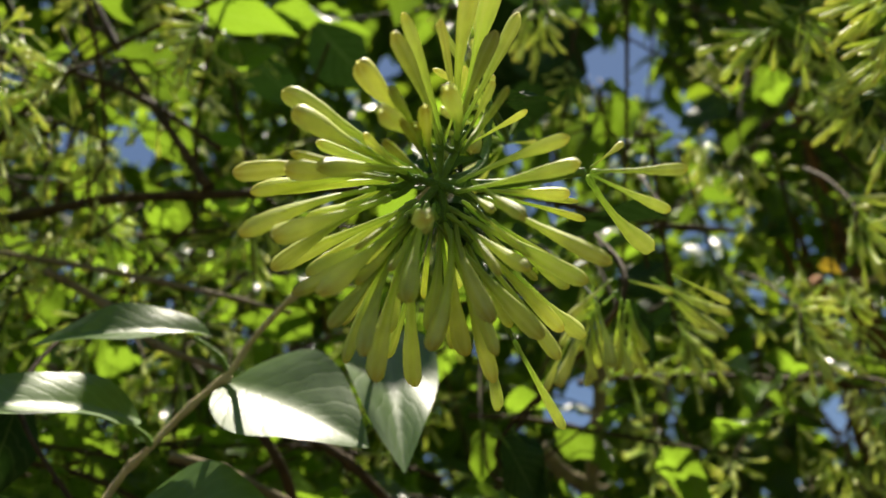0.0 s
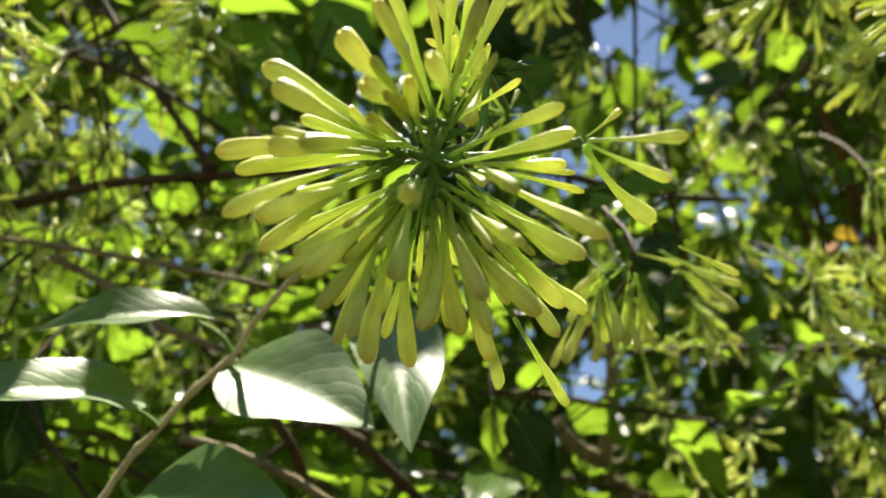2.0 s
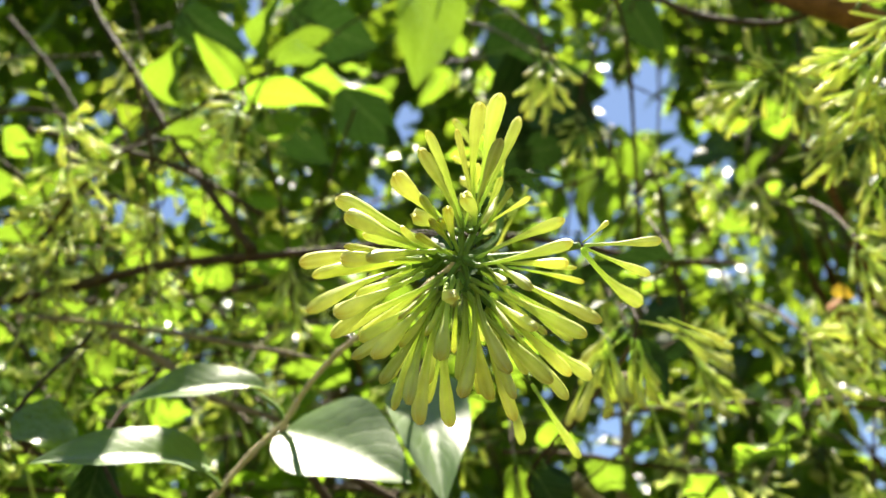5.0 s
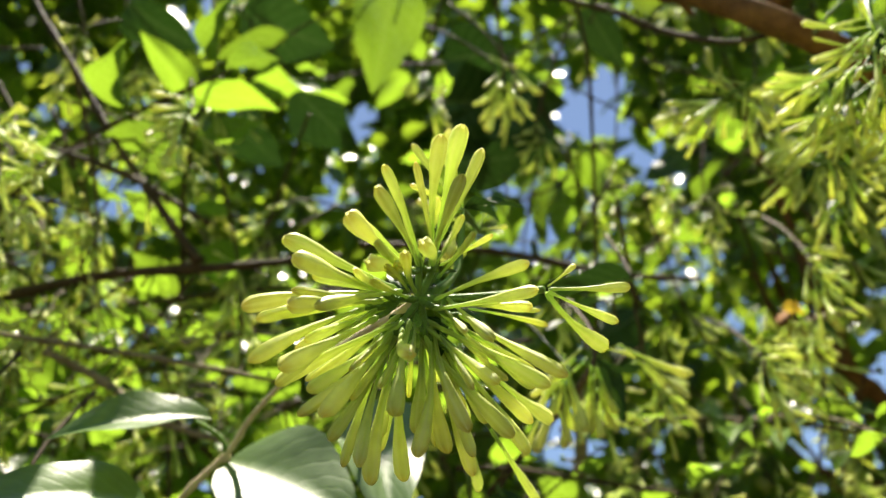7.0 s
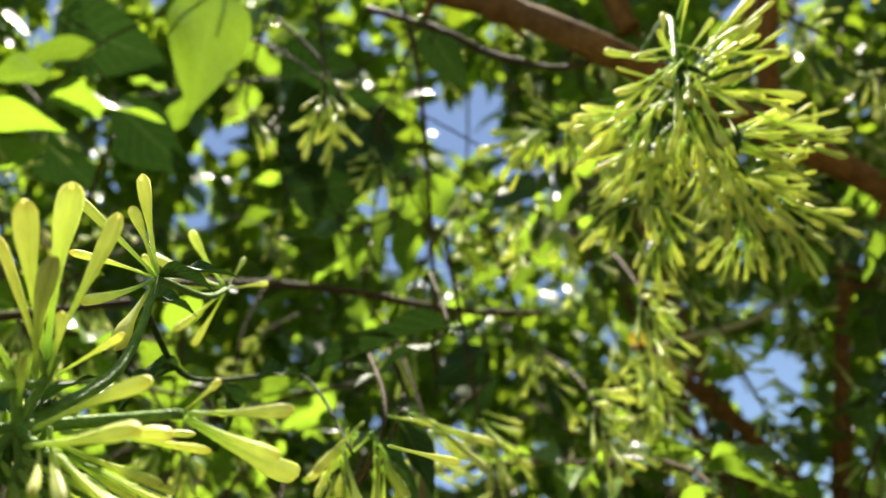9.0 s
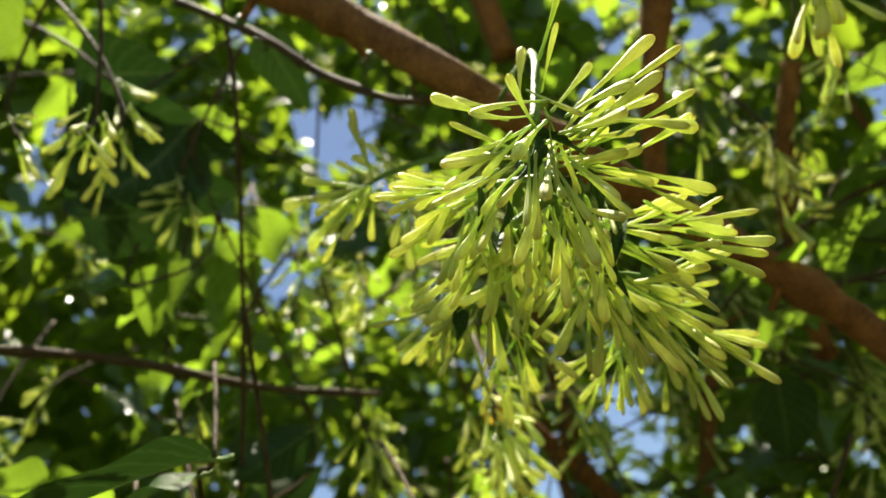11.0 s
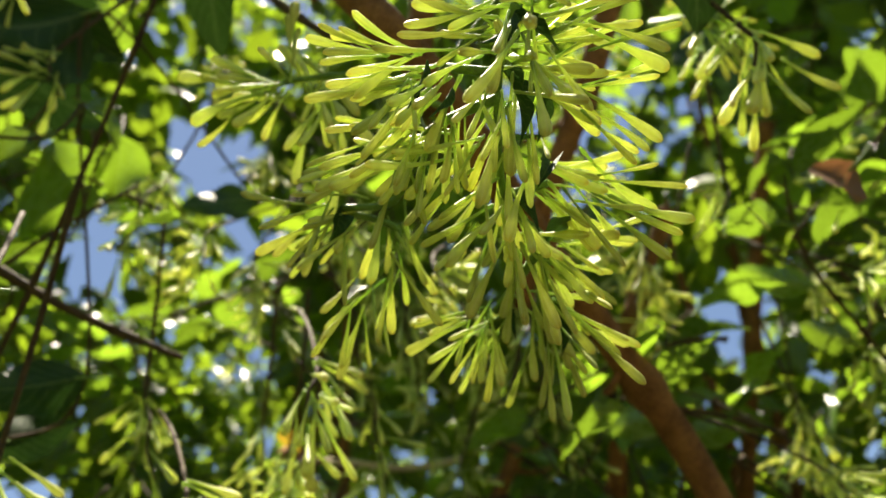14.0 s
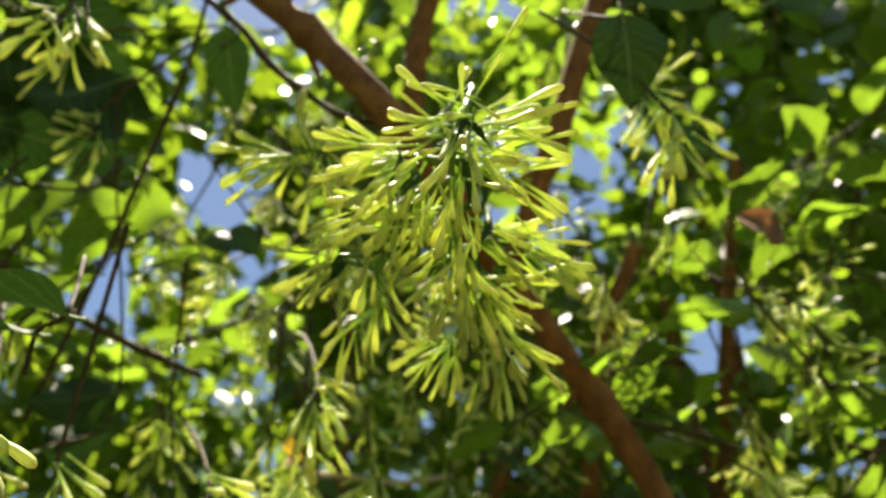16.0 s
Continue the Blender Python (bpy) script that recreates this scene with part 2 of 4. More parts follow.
GREEN_FLOWERS = [flower_mesh("flower", FLOWER_GREEN, b, c, s, seed=k) for k, (b, c, s) in enumerate(
    [(0.04, 0.8, 0.9), (-0.06, 0.9, 0.85), (0.02, 0.7, 0.8)])]


# ---- building helpers ----
def root(name, place, label, category, group="", kind=""):
    ob = new(name)
    ob.empty_display_size = 0.01
    ob.matrix_basis = Matrix.Translation(place)
    return tagged(ob, label, category, group, kind)


def under(name, data, parent, m, label=""):
    """Links data as a part of parent at the world pose m."""
    ob = new(name, data)
    ob.parent = parent
    up = parent.matrix_basis if parent.parent is None else parent.parent.matrix_basis @ parent.matrix_basis
    ob.matrix_basis = up.inverted() @ m
    return tagged(ob, label)


def along(base, tip, normal, width=1.0):
    """The pose of a thing that runs along +y from base to tip with its top towards normal, scaled to its length and width."""
    base, tip, normal = Vector(base), Vector(tip), Vector(normal)
    way = tip - base
    length = way.length
    y = way / length
    x = y.cross(normal)
    if x.length < 1e-4:
        x = y.orthogonal()
    x.normalize()
    z = x.cross(y)
    turn = Matrix((x, y, z)).transposed().to_4x4()
    return Matrix.Translation(base) @ turn @ Matrix.Diagonal((width, length, length, 1))


def tube_mesh(name, points, radii, material, sides=8, rough=0.0, seed=0, knots=0):
    """A tapered, slightly uneven tube through points."""
    rnd = random.Random(seed)
    pts = [Vector(q) for q in points]
    dense, rad = [], []
    steps = 6
    for i in range(len(pts) - 1):
        a, b = pts[max(0, i - 1)], pts[i]
        c, d = pts[i + 1], pts[min(len(pts) - 1, i + 2)]
        for s in range(steps):
            t = s / steps
            dense.append(0.5 * ((2 * b) + (c - a) * t + (2 * a - 5 * b + 4 * c - d) * t * t + (3 * b - a - 3 * c + d) * t ** 3))
            rad.append(radii[i] * (1 - t) + radii[i + 1] * t)
    dense.append(pts[-1])
    rad.append(radii[-1])
    verts, uvs, faces = [], [], []
    ref = Vector((0.3, 0.2, 0.93))
    for i, (q, r) in enumerate(zip(dense, rad)):
        way = dense[min(i + 1, len(dense) - 1)] - dense[max(i - 1, 0)]
        x = way.cross(ref)
        if x.length < 1e-9:
            x = way.orthogonal()
        x.normalize()
        z = x.cross(way).normalized()
        r = r * (1 + rough * rnd.uniform(-1, 1)) * (1.35 if knots and i % knots == 0 else 1.0)
        for k in range(sides):
            a = 2 * math.pi * k / sides
            rr = r * (1 + 0.5 * rough * rnd.uniform(-1, 1))
            verts.append(q + x * (rr * math.cos(a)) + z * (rr * math.sin(a)))
            uvs.append((k / sides, i / len(dense)))
    for i in range(len(dense) - 1):
        for k in range(sides):
            b = (k + 1) % sides
            faces.append((i * sides + k, i * sides + b, (i + 1) * sides + b, (i + 1) * sides + k))
    faces.append(tuple(range(sides))[::-1])
    faces.append(tuple(range(len(verts) - sides, len(verts))))
    return mesh_from(name, verts, faces, uvs, material)


def branch(name, points, radii, material, label, category="branch", rough=0.06, seed=0, knots=0, sides=10):
    """A woody branch: its wood, and short spurs that end in a bud."""
    r = random.Random(seed + 500)
    pts = [Vector(q) for q in points]
    first = pts[0]
    top = root(name, first, label, category)
    under("wood", tube_mesh("wood", [q - first for q in pts], radii, material, sides, rough, seed, knots), top, Matrix.Translation(first))
    for k in range(len(pts)):
        i = r.randrange(len(pts) - 1)
        spot = pts[i].lerp(pts[i + 1], r.random())
        way = (pts[i + 1] - pts[i]).normalized()
        out = (way * 0.7 + Vector((r.gauss(0, 1), r.gauss(0, 1), r.gauss(0, 1))).normalized()).normalized()
        size = radii[i] * r.uniform(2.5, 6.0)
        thick = max(0.0006, radii[i] * 0.28)
        spur = under("spur", tube_mesh("spur", [Vector(), out * size * 0.5, out * size + Vector((0, 0, size * 0.2))], [thick * 1.4, thick, thick * 0.7], material, 6, 0.08, seed + k), top, Matrix.Translation(spot))
        tip = out * size + Vector((0, 0, size * 0.2))
        under("bud", BUD, spur, Matrix.Translation(spot + tip) @ Matrix.Diagonal((thick * 1.5, thick * 1.5, thick * 2.2, 1)))
    return top


def add_leaf(parent, base, tip, normal, width, meshes=None, pick=0, label="", petiole=0.012, stalk=None):
    """A leaf under parent, with a short petiole that leads back from its base."""
    meshes = meshes or LEAVES
    base, tip = Vector(base), Vector(tip)
    ob = under("leaf", meshes[pick % len(meshes)], parent, along(base, tip, normal, width), label)
    if petiole:
        way = (tip - base).normalized()
        foot = Vector(stalk) if stalk else base - way * petiole - Vector((0, 0, petiole * 0.3))
        me = tube_mesh("petiole", [foot - base, (foot - base) * 0.45 + Vector((0, 0, -0.001)), way * 0.006], [0.0011, 0.0009, 0.0006], GREEN_STALK, 6)
        under("petiole", me, parent, Matrix.Translation(base))
    return ob


def add_flower(parent, base, tip, pick=0, meshes=None, roll=0.0, fat=1.0):
    meshes = meshes or FLOWERS
    m = along(base, tip, (math.sin(roll), 0.3, math.cos(roll)))
    return under("flower", meshes[pick % len(meshes)], parent, m @ Matrix.Diagonal((fat * (Vector(tip) - Vector(base)).length, 1, fat, 1)))


def cone_way(mean, spread, rnd):
    """A way within spread degrees of mean."""
    mean = Vector(mean).normalized()
    side = mean.orthogonal().normalized()
    up = mean.cross(side)
    a = rnd.uniform(0, 2 * math.pi)
    s = math.tan(radians(spread) * math.sqrt(rnd.uniform(0.03, 1)))
    return (mean + side * (s * math.cos(a)) + up * (s * math.sin(a))).normalized()


def add_fan(parent, place, mean, count, spread, length, rnd, meshes=None, fat=1.0):
    """Flowers that spread from one node, each on a short stalk."""
    place = Vector(place)
    for k in range(count):
        way = cone_way(mean, spread, rnd)
        foot = place + way * rnd.uniform(0.001, 0.006) + Vector(mean).normalized() * rnd.uniform(-0.01, 0.006) + Vector((rnd.gauss(0, 0.002), rnd.gauss(0, 0.002), rnd.gauss(0, 0.002)))
        size = length * rnd.uniform(0.7, 1.12)
        sag = Vector((0, 0, -0.0025 * rnd.random()))
        add_flower(parent, foot, foot + way * size + sag, rnd.randrange(100), meshes, rnd.uniform(0, 6.28), fat * rnd.uniform(0.8, 1.1))


def bud_mesh():
    bm = bmesh.new()
    bmesh.ops.create_icosphere(bm, subdivisions=1, radius=1.0)
    for v in bm.verts:
        v.co.z *= 1.0 + 0.4 * max(0.0, v.co.z)
    me = bpy.data.meshes.new("bud")
    bm.to_mesh(me)
    bm.free()
    me.materials.append(GREEN_STALK)
    return me


BUD = bud_mesh()

# ---- ground ----
def ground():
    bm = bmesh.new()
    steps = [-900, -300, -100, -40, -15, -6, -3, -1.5, 0, 1.5, 3, 6, 15, 40, 100, 300, 900]
    grid = [[bm.verts.new((x, y, 0.04 * noise.noise((x * 0.3, y * 0.3, 0)))) for x in steps] for y in steps]
    for i in range(len(steps) - 1):
        for j in range(len(steps) - 1):
            bm.faces.new((grid[i][j], grid[i][j + 1], grid[i + 1][j + 1], grid[i + 1][j]))
    me = bpy.data.meshes.new("ground")
    bm.to_mesh(me)
    me.materials.append(SOIL)
    tagged(new("ground", me), "brown soil under the shrubs", "ground", kind="structure")


ground()

# ---- the flower ball on its stem ----
HUB = Vector((0.007, 0.116, 1.692))
HUB_SIDE = Vector((0.033, 0.107, 1.687))
ball = root("flower_cluster", HUB, "pale yellow-green tubular flowers radiating from one shoot tip", "flower cluster")


def polar(az, el, r):
    az, el = radians(az), radians(el)
    return Vector((math.sin(az) * math.cos(el), math.cos(az) * math.cos(el), math.sin(el))) * (r / 1000)


# each branchlet's knot, and the tips of its flowers: degrees to the right of +y, degrees up, millimetres from the hub
UPPER = ((120, 58, 8.4), [(-170, 23, 32.7), (178, 42, 30.3), (166, 41, 37.3), (156, 46, 39.8), (137, 49, 37.2), (163, 28, 30.3), (148, 23, 22.2), (115, 25, 21.7), (156, 50, 23.1), (179, -21, 36.8)])
UPPER_LEFT = ((175, 49, 7.0), [(-168, 8, 32.7), (-155, 3, 32.8), (-139, 36, 21.7), (-164, -21, 35.8), (-167, -13, 26.0), (-168, 46, 21.8)])
LEFT = ((-127, -9, 5.1), [(-134, -1, 35.6), (-136, -9, 35.2), (-122, -3, 25.8), (-115, -10, 38.7), (-104, -9, 35.3), (-100, -8, 33.3), (-112, -29, 39.4), (-96, -20, 26.5), (-91, -30, 35.5), (-124, -38, 39.8), (-90, -19, 28.7), (-141, -26, 33.9), (-97, -1, 17.7)])
LOWER_LEFT = ((-104, -56, 7.1), [(-113, -49, 40.4), (-101, -59, 38.4), (-76, -62, 38.9), (-123, -53, 39.7), (-94, -72, 41.3), (-125, -67, 42.2), (-70, -52, 32.4), (-146, -70, 32.2), (-24, -66, 38.7), (-82, -25, 33.7), (-67, -69, 31.2), (-168, -43, 41.2), (-109, -57, 30.0), (-92, -41, 31.7)])
LOWER_RIGHT = ((51, -75, 5.1), [(-163, -87, 37.4), (16, -74, 33.1), (-9, -73, 28.9), (39, -68, 38.9), (83, -78, 37.4), (55, -54, 39.8), (78, -61, 35.8), (29, -26, 68.4), (78, -42, 33.9), (54, -34, 38.2), (151, -67, 35.7), (123, -62, 31.7), (20, -33, 54.1), (43, -19, 50.1), (30, -62, 27.6)])
RIGHT = ((121, -41, 5.8), [(118, -41, 39.5), (133, -21, 31.6), (120, -3, 27.1), (141, -43, 28.3), (147, -49, 22.9), (86, -45, 23.1)])
rnd = random.Random(11)
for knot, group_tips in (UPPER, UPPER_LEFT, LEFT, LOWER_LEFT, LOWER_RIGHT, RIGHT):
    knot = HUB + polar(*knot)
    way = (knot - HUB).normalized()
    under("branchlet", tube_mesh("branchlet", [HUB - knot, Vector(), way * 0.004], [0.0009, 0.0008, 0.0005], GREEN_STALK, 7), ball, Matrix.Translation(knot))
    for az, el, r in group_tips:
        tip = HUB + polar(az, el, r)
        way = (tip - knot).normalized()
        size = min(0.029 * rnd.uniform(0.92, 1.04), max(0.011, (tip - knot).length - 0.001))
        foot = tip - way * size + Vector((rnd.gauss(0, 0.0011), rnd.gauss(0, 0.0011), rnd.gauss(0, 0.0011)))
        add_flower(ball, foot, tip, rnd.randrange(100), None, rnd.uniform(0, 6.28), rnd.uniform(0.72, 0.86))
        if (foot - knot).length > 0.003:
            under("pedicel", tube_mesh("pedicel", [knot - foot, (knot - foot) * 0.5 + Vector((0, 0, -0.0008)), Vector()], [0.0007, 0.0006, 0.0006], GREEN_STALK, 5), ball, Matrix.Translation(foot))
for k in range(40):
    way = cone_way((0.03, -0.05, -0.9), 84, rnd)
    foot = HUB + way * rnd.uniform(0.005, 0.014)
    add_flower(ball, foot, foot + way * rnd.uniform(0.016, 0.025), rnd.randrange(100), GREEN_FLOWERS if k % 3 else None, rnd.uniform(0, 6.28), rnd.uniform(0.68, 0.88))
for k in range(9):
    way = cone_way((0.4, 0.4, 0.35), 85, rnd)
    under("bract", DARK_SHADED_LEAVES[k % 4], ball, along(HUB + way * 0.004, HUB + way * rnd.uniform(0.011, 0.019), (rnd.uniform(-0.5, 0.5), -0.5, 0.8), 0.0045), "small dark green bract")
under("branchlet", tube_mesh("branchlet", [HUB - HUB_SIDE, (HUB - HUB_SIDE) * 0.5 + Vector((0, 0.004, 0.002)), Vector()], [0.0013, 0.001, 0.0008], GREEN_STALK, 7), ball, Matrix.Translation(HUB_SIDE))
SIDE = [(129, 16, 8.4), (106, -11, 17.6), (87, -31, 16.5), (36, -14, 26.3)]
for az, el, r in SIDE:
    tip = HUB_SIDE + polar(az, el, r)
    add_flower(ball, HUB_SIDE + polar(az, el, max(1.0, r - 25.5)), tip, rnd.randrange(5), None, rnd.uniform(0, 6.28), 0.9)

# the far branchlets of the same shoot, each with a few flowers
FAR_NODE, BACK_NODE = Vector((0.022, 0.139, 1.736)), Vector((0.032, 0.185, 1.764))
under("branchlet", tube_mesh("branchlet", [HUB - FAR_NODE, (HUB - FAR_NODE) * 0.5 + Vector((0.003, 0.004, -0.004)), Vector()], [0.0013, 0.0011, 0.0008], GREEN_STALK, 7), ball, Matrix.Translation(FAR_NODE))
under("branchlet", tube_mesh("branchlet", [FAR_NODE - BACK_NODE, (FAR_NODE - BACK_NODE) * 0.5 + Vector((0.002, 0.0, -0.004)), Vector()], [0.001, 0.0009, 0.0007], GREEN_STALK, 7), ball, Matrix.Translation(BACK_NODE))
for spot, tips in ((FAR_NODE, ((0.009, 0.121, 1.747), (0.018, 0.128, 1.748), (0.020, 0.128, 1.758), (0.008, 0.125, 1.735), (0.010, 0.126, 1.721), (0.022, 0.128, 1.734), (0.016, 0.133, 1.716))), (BACK_NODE, ((0.007, 0.176, 1.774), (0.023, 0.177, 1.780), (0.037, 0.186, 1.777), (0.017, 0.190, 1.754), (0.021, 0.197, 1.753), (0.044, 0.190, 1.770), (0.012, 0.178, 1.763)))):
    for q in tips:
        way = Vector(q) - spot
        size = min(0.024, max(0.013, way.length))
        add_flower(ball, spot + way.normalized() * 0.001, spot + way.normalized() * size, rnd.randrange(5), None, rnd.uniform(0, 6.28), rnd.uniform(0.8, 1.0))
for k in range(2):
    way = cone_way((0.5, 0.3, -0.2), 70, rnd)
    under("bract", DARK_SHADED_LEAVES[k % 4], ball, along(FAR_NODE, FAR_NODE + way * rnd.uniform(0.012, 0.02), (rnd.uniform(-0.5, 0.5), -0.5, 0.8), 0.0045), "small dark green bract")

behind = root("flower_cluster", (0.066, 0.227, 1.726), "hanging cluster of pale yellow-green flowers behind the round one", "flower cluster")
rnd = random.Random(19)
for spot, mean, count, spread in [((0.062, 0.228, 1.724), (-0.20, 0.52, -0.83), 10, 30), ((0.075, 0.227, 1.727), (0.19, 0.65, -0.73), 10, 30), ((0.069, 0.232, 1.735), (-0.58, 0.70, -0.42), 7, 30), ((0.086, 0.238, 1.742), (0.89, 0.27, -0.36), 6, 30)]:
    add_fan(behind, spot, mean, count, spread, 0.024, rnd)
add_flower(behind, (0.071, 0.173, 1.705), (0.092, 0.186, 1.704), 1, None, 0.0, 0.7)
HANG = [Vector(q) for q in ((0.066, 0.227, 1.726), (0.053, 0.252, 1.768), (0.026, 0.220, 1.753), (0.019, 0.186, 1.739), (0.014, 0.164, 1.746))]
under("stalk", tube_mesh("stalk", [q - HANG[0] for q in HANG], [0.0005, 0.0007, 0.0008, 0.0008, 0.0009], STALK_DARK, 6), behind, Matrix.Translation(HANG[0]))

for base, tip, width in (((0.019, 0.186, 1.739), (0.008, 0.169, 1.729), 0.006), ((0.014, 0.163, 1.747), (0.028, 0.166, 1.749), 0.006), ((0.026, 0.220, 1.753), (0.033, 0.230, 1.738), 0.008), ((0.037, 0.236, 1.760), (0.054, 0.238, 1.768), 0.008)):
    under("leaf", DARK_SHADED_LEAVES[0], behind, along(base, tip, (0.2, -0.7, 0.6), width), "narrow dark green leaf")

# ---- the stem that bears it, with its large leaves ----
shoot = root("leafy_shoot", (-0.2, 0.16, -0.02), "tan woody shoot with five large glossy leaves in sunlight", "shoot")
SHOOT_LINE = [Vector(q) for q in ((-0.2, 0.16, -0.02), (-0.19, 0.15, 0.6), (-0.17, 0.17, 1.25), (-0.125, 0.225, 1.58), (-0.097, 0.238, 1.666), (-0.084, 0.237, 1.685), (-0.073, 0.236, 1.698), (-0.061, 0.234, 1.709), (-0.053, 0.228, 1.718), (-0.038, 0.212, 1.724), (-0.013, 0.169, 1.713), tuple(HUB))]
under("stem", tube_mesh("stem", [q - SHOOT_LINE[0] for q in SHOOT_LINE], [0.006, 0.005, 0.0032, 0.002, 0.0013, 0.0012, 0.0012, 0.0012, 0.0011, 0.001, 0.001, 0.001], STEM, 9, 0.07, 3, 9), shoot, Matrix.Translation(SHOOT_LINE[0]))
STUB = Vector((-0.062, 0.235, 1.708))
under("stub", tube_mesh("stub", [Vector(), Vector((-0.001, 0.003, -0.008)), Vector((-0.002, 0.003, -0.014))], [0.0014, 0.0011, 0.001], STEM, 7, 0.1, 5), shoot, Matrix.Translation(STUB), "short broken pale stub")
BIG_LEAVES = [leaf_mesh("leaf", LEAF_BROAD, c, f, w, p, 22, 10, k, True) for k, (c, f, w, p) in enumerate([(0.42, 0.2, 0.05, 0.3), (0.5, 0.2, 0.05, 0.3), (0.35, 0.2, 0.05, 0.2), (0.25, 0.14, 0.06, 0.3)])]
add_leaf(shoot, (-0.086, 0.230, 1.691), (-0.128, 0.188, 1.680), (0.245, -0.802, 0.544), 0.026, BIG_LEAVES, 0, "", stalk=(-0.084, 0.237, 1.685))
add_leaf(shoot, (-0.067, 0.228, 1.719), (-0.110, 0.200, 1.703), (0.206, -0.815, 0.542), 0.021, BIG_LEAVES, 1, "", stalk=(-0.062, 0.234, 1.709))
add_leaf(shoot, (-0.062, 0.236, 1.706), (-0.014, 0.228, 1.679), (0.123, -0.858, 0.498), 0.046, BIG_LEAVES, 2, "", petiole=0.0)
add_leaf(shoot, (-0.012, 0.267, 1.740), (-0.003, 0.229, 1.671), (0.113, -0.863, 0.493), 0.033, BIG_LEAVES, 3, "", stalk=(-0.016, 0.178, 1.717))
add_leaf(shoot, (-0.085, 0.231, 1.662), (-0.036, 0.222, 1.655), (0.159, -0.813, 0.560), 0.036, BIG_LEAVES, 2, "", stalk=(-0.093, 0.239, 1.670))

# ---- the large drooping panicle ----
panicle = root("flower_cluster", (0.183, 0.145, 1.814), "large drooping panicle of pale yellow-green tubular flowers", "flower cluster")
PANICLE_TOP = [
    ((0.182, 0.146, 1.815), (-0.10, -0.35, 0.93), 9, 40), ((0.190, 0.143, 1.814), (0.80, -0.59, 0.06), 7, 24), ((0.182, 0.147, 1.813), (-0.59, 0.76, 0.26), 6, 28),
    ((0.183, 0.146, 1.809), (-0.22, -0.20, -0.96), 6, 30), ((0.188, 0.158, 1.810), (-0.11, 0.22, -0.97), 9, 38), ((0.196, 0.156, 1.812), (0.74, -0.67, -0.10), 7, 22),
    ((0.177, 0.170, 1.819), (-0.74, 0.67, 0.10), 8, 22), ((0.181, 0.174, 1.816), (-0.55, 0.71, -0.44), 9, 26),
    ((0.233, 0.213, 1.796), (-0.53, 0.82, -0.21), 6, 18), ((0.232, 0.215, 1.795), (0.27, 0.62, -0.74), 8, 20), ((0.187, 0.183, 1.814), (-0.52, 0.83, -0.22), 8, 25), ((0.187, 0.185, 1.813), (-0.26, 0.46, -0.85), 6, 22),
]
PANICLE_LOW = [
    ((0.185, 0.218, 1.814), (-0.60, 0.80, 0.05), 13, 27), ((0.198, 0.212, 1.808), (0.43, 0.64, -0.63), 8, 27), ((0.206, 0.236, 1.809), (0.05, 0.75, -0.66), 7, 22),
    ((0.205, 0.178, 1.800), (-0.35, 0.70, -0.63), 7, 25), ((0.209, 0.181, 1.800), (0.59, 0.54, -0.60), 8, 30), ((0.216, 0.173, 1.804), (0.82, -0.45, -0.35), 11, 20),
    ((0.226, 0.185, 1.798), (0.82, -0.45, -0.34), 8, 24), ((0.240, 0.202, 1.793), (0.54, 0.55, -0.64), 9, 20), ((0.240, 0.200, 1.794), (0.66, -0.47, -0.59), 6, 18),
]
PANICLE_SIDE = [
    ((0.192, 0.156, 1.817), (0.79, -0.58, 0.20), 6, 20), ((0.200, 0.157, 1.813), (0.93, -0.23, -0.29), 5, 12), ((0.199, 0.166, 1.809), (0.29, 0.64, -0.72), 7, 22),
    ((0.213, 0.169, 1.805), (0.91, -0.28, -0.31), 7, 18), ((0.213, 0.182, 1.799), (0.81, 0.11, -0.58), 8, 22), ((0.197, 0.177, 1.806), (-0.51, 0.74, -0.44), 6, 22),
    ((0.179, 0.174, 1.821), (-0.65, 0.74, -0.18), 8, 22), ((0.185, 0.191, 1.814), (-0.72, 0.67, -0.18), 7, 24), ((0.225, 0.191, 1.798), (0.60, 0.48, -0.64), 7, 20), ((0.184, 0.170, 1.814), (-0.01, 0.65, -0.76), 6, 26),
]
rnd = random.Random(5)
for spot, mean, count, spread in PANICLE_TOP + PANICLE_LOW + PANICLE_SIDE:
    add_fan(panicle, spot, mean, int(count * 1.4), spread * 1.6, 0.0208, rnd, FLOWERS + GREEN_FLOWERS[:2], 0.86)


for k, (spot, mean, count, spread) in enumerate(PANICLE_TOP + PANICLE_LOW + PANICLE_SIDE):
    if k % 2 == 0:  # green strands between the open flowers, some for shaded ones by colour, and a small bract
        add_fan(panicle, spot, (0.1 * mean[0], 0.3 * mean[1], -0.8), 2, 30, 0.021, rnd, GREEN_FLOWERS, 0.7)
        foot, way = Vector(spot), cone_way((0.2, -0.3, -0.6), 70, rnd)
        under("bract", DARK_SHADED_LEAVES[k % 4], panicle, along(foot, foot + way * rnd.uniform(0.01, 0.018), (rnd.uniform(-0.5, 0.5), -0.5, 0.8), 0.0045), "small dark green bract")


def panicle_axis(*spots):
    spots = [Vector(q) for q in spots]
    me = tube_mesh("branchlet", [q - spots[0] for q in spots], [0.0014] + [0.001] * (len(spots) - 1), GREEN_STALK, 7)
    under("branchlet", me, panicle, Matrix.Translation(spots[0]))


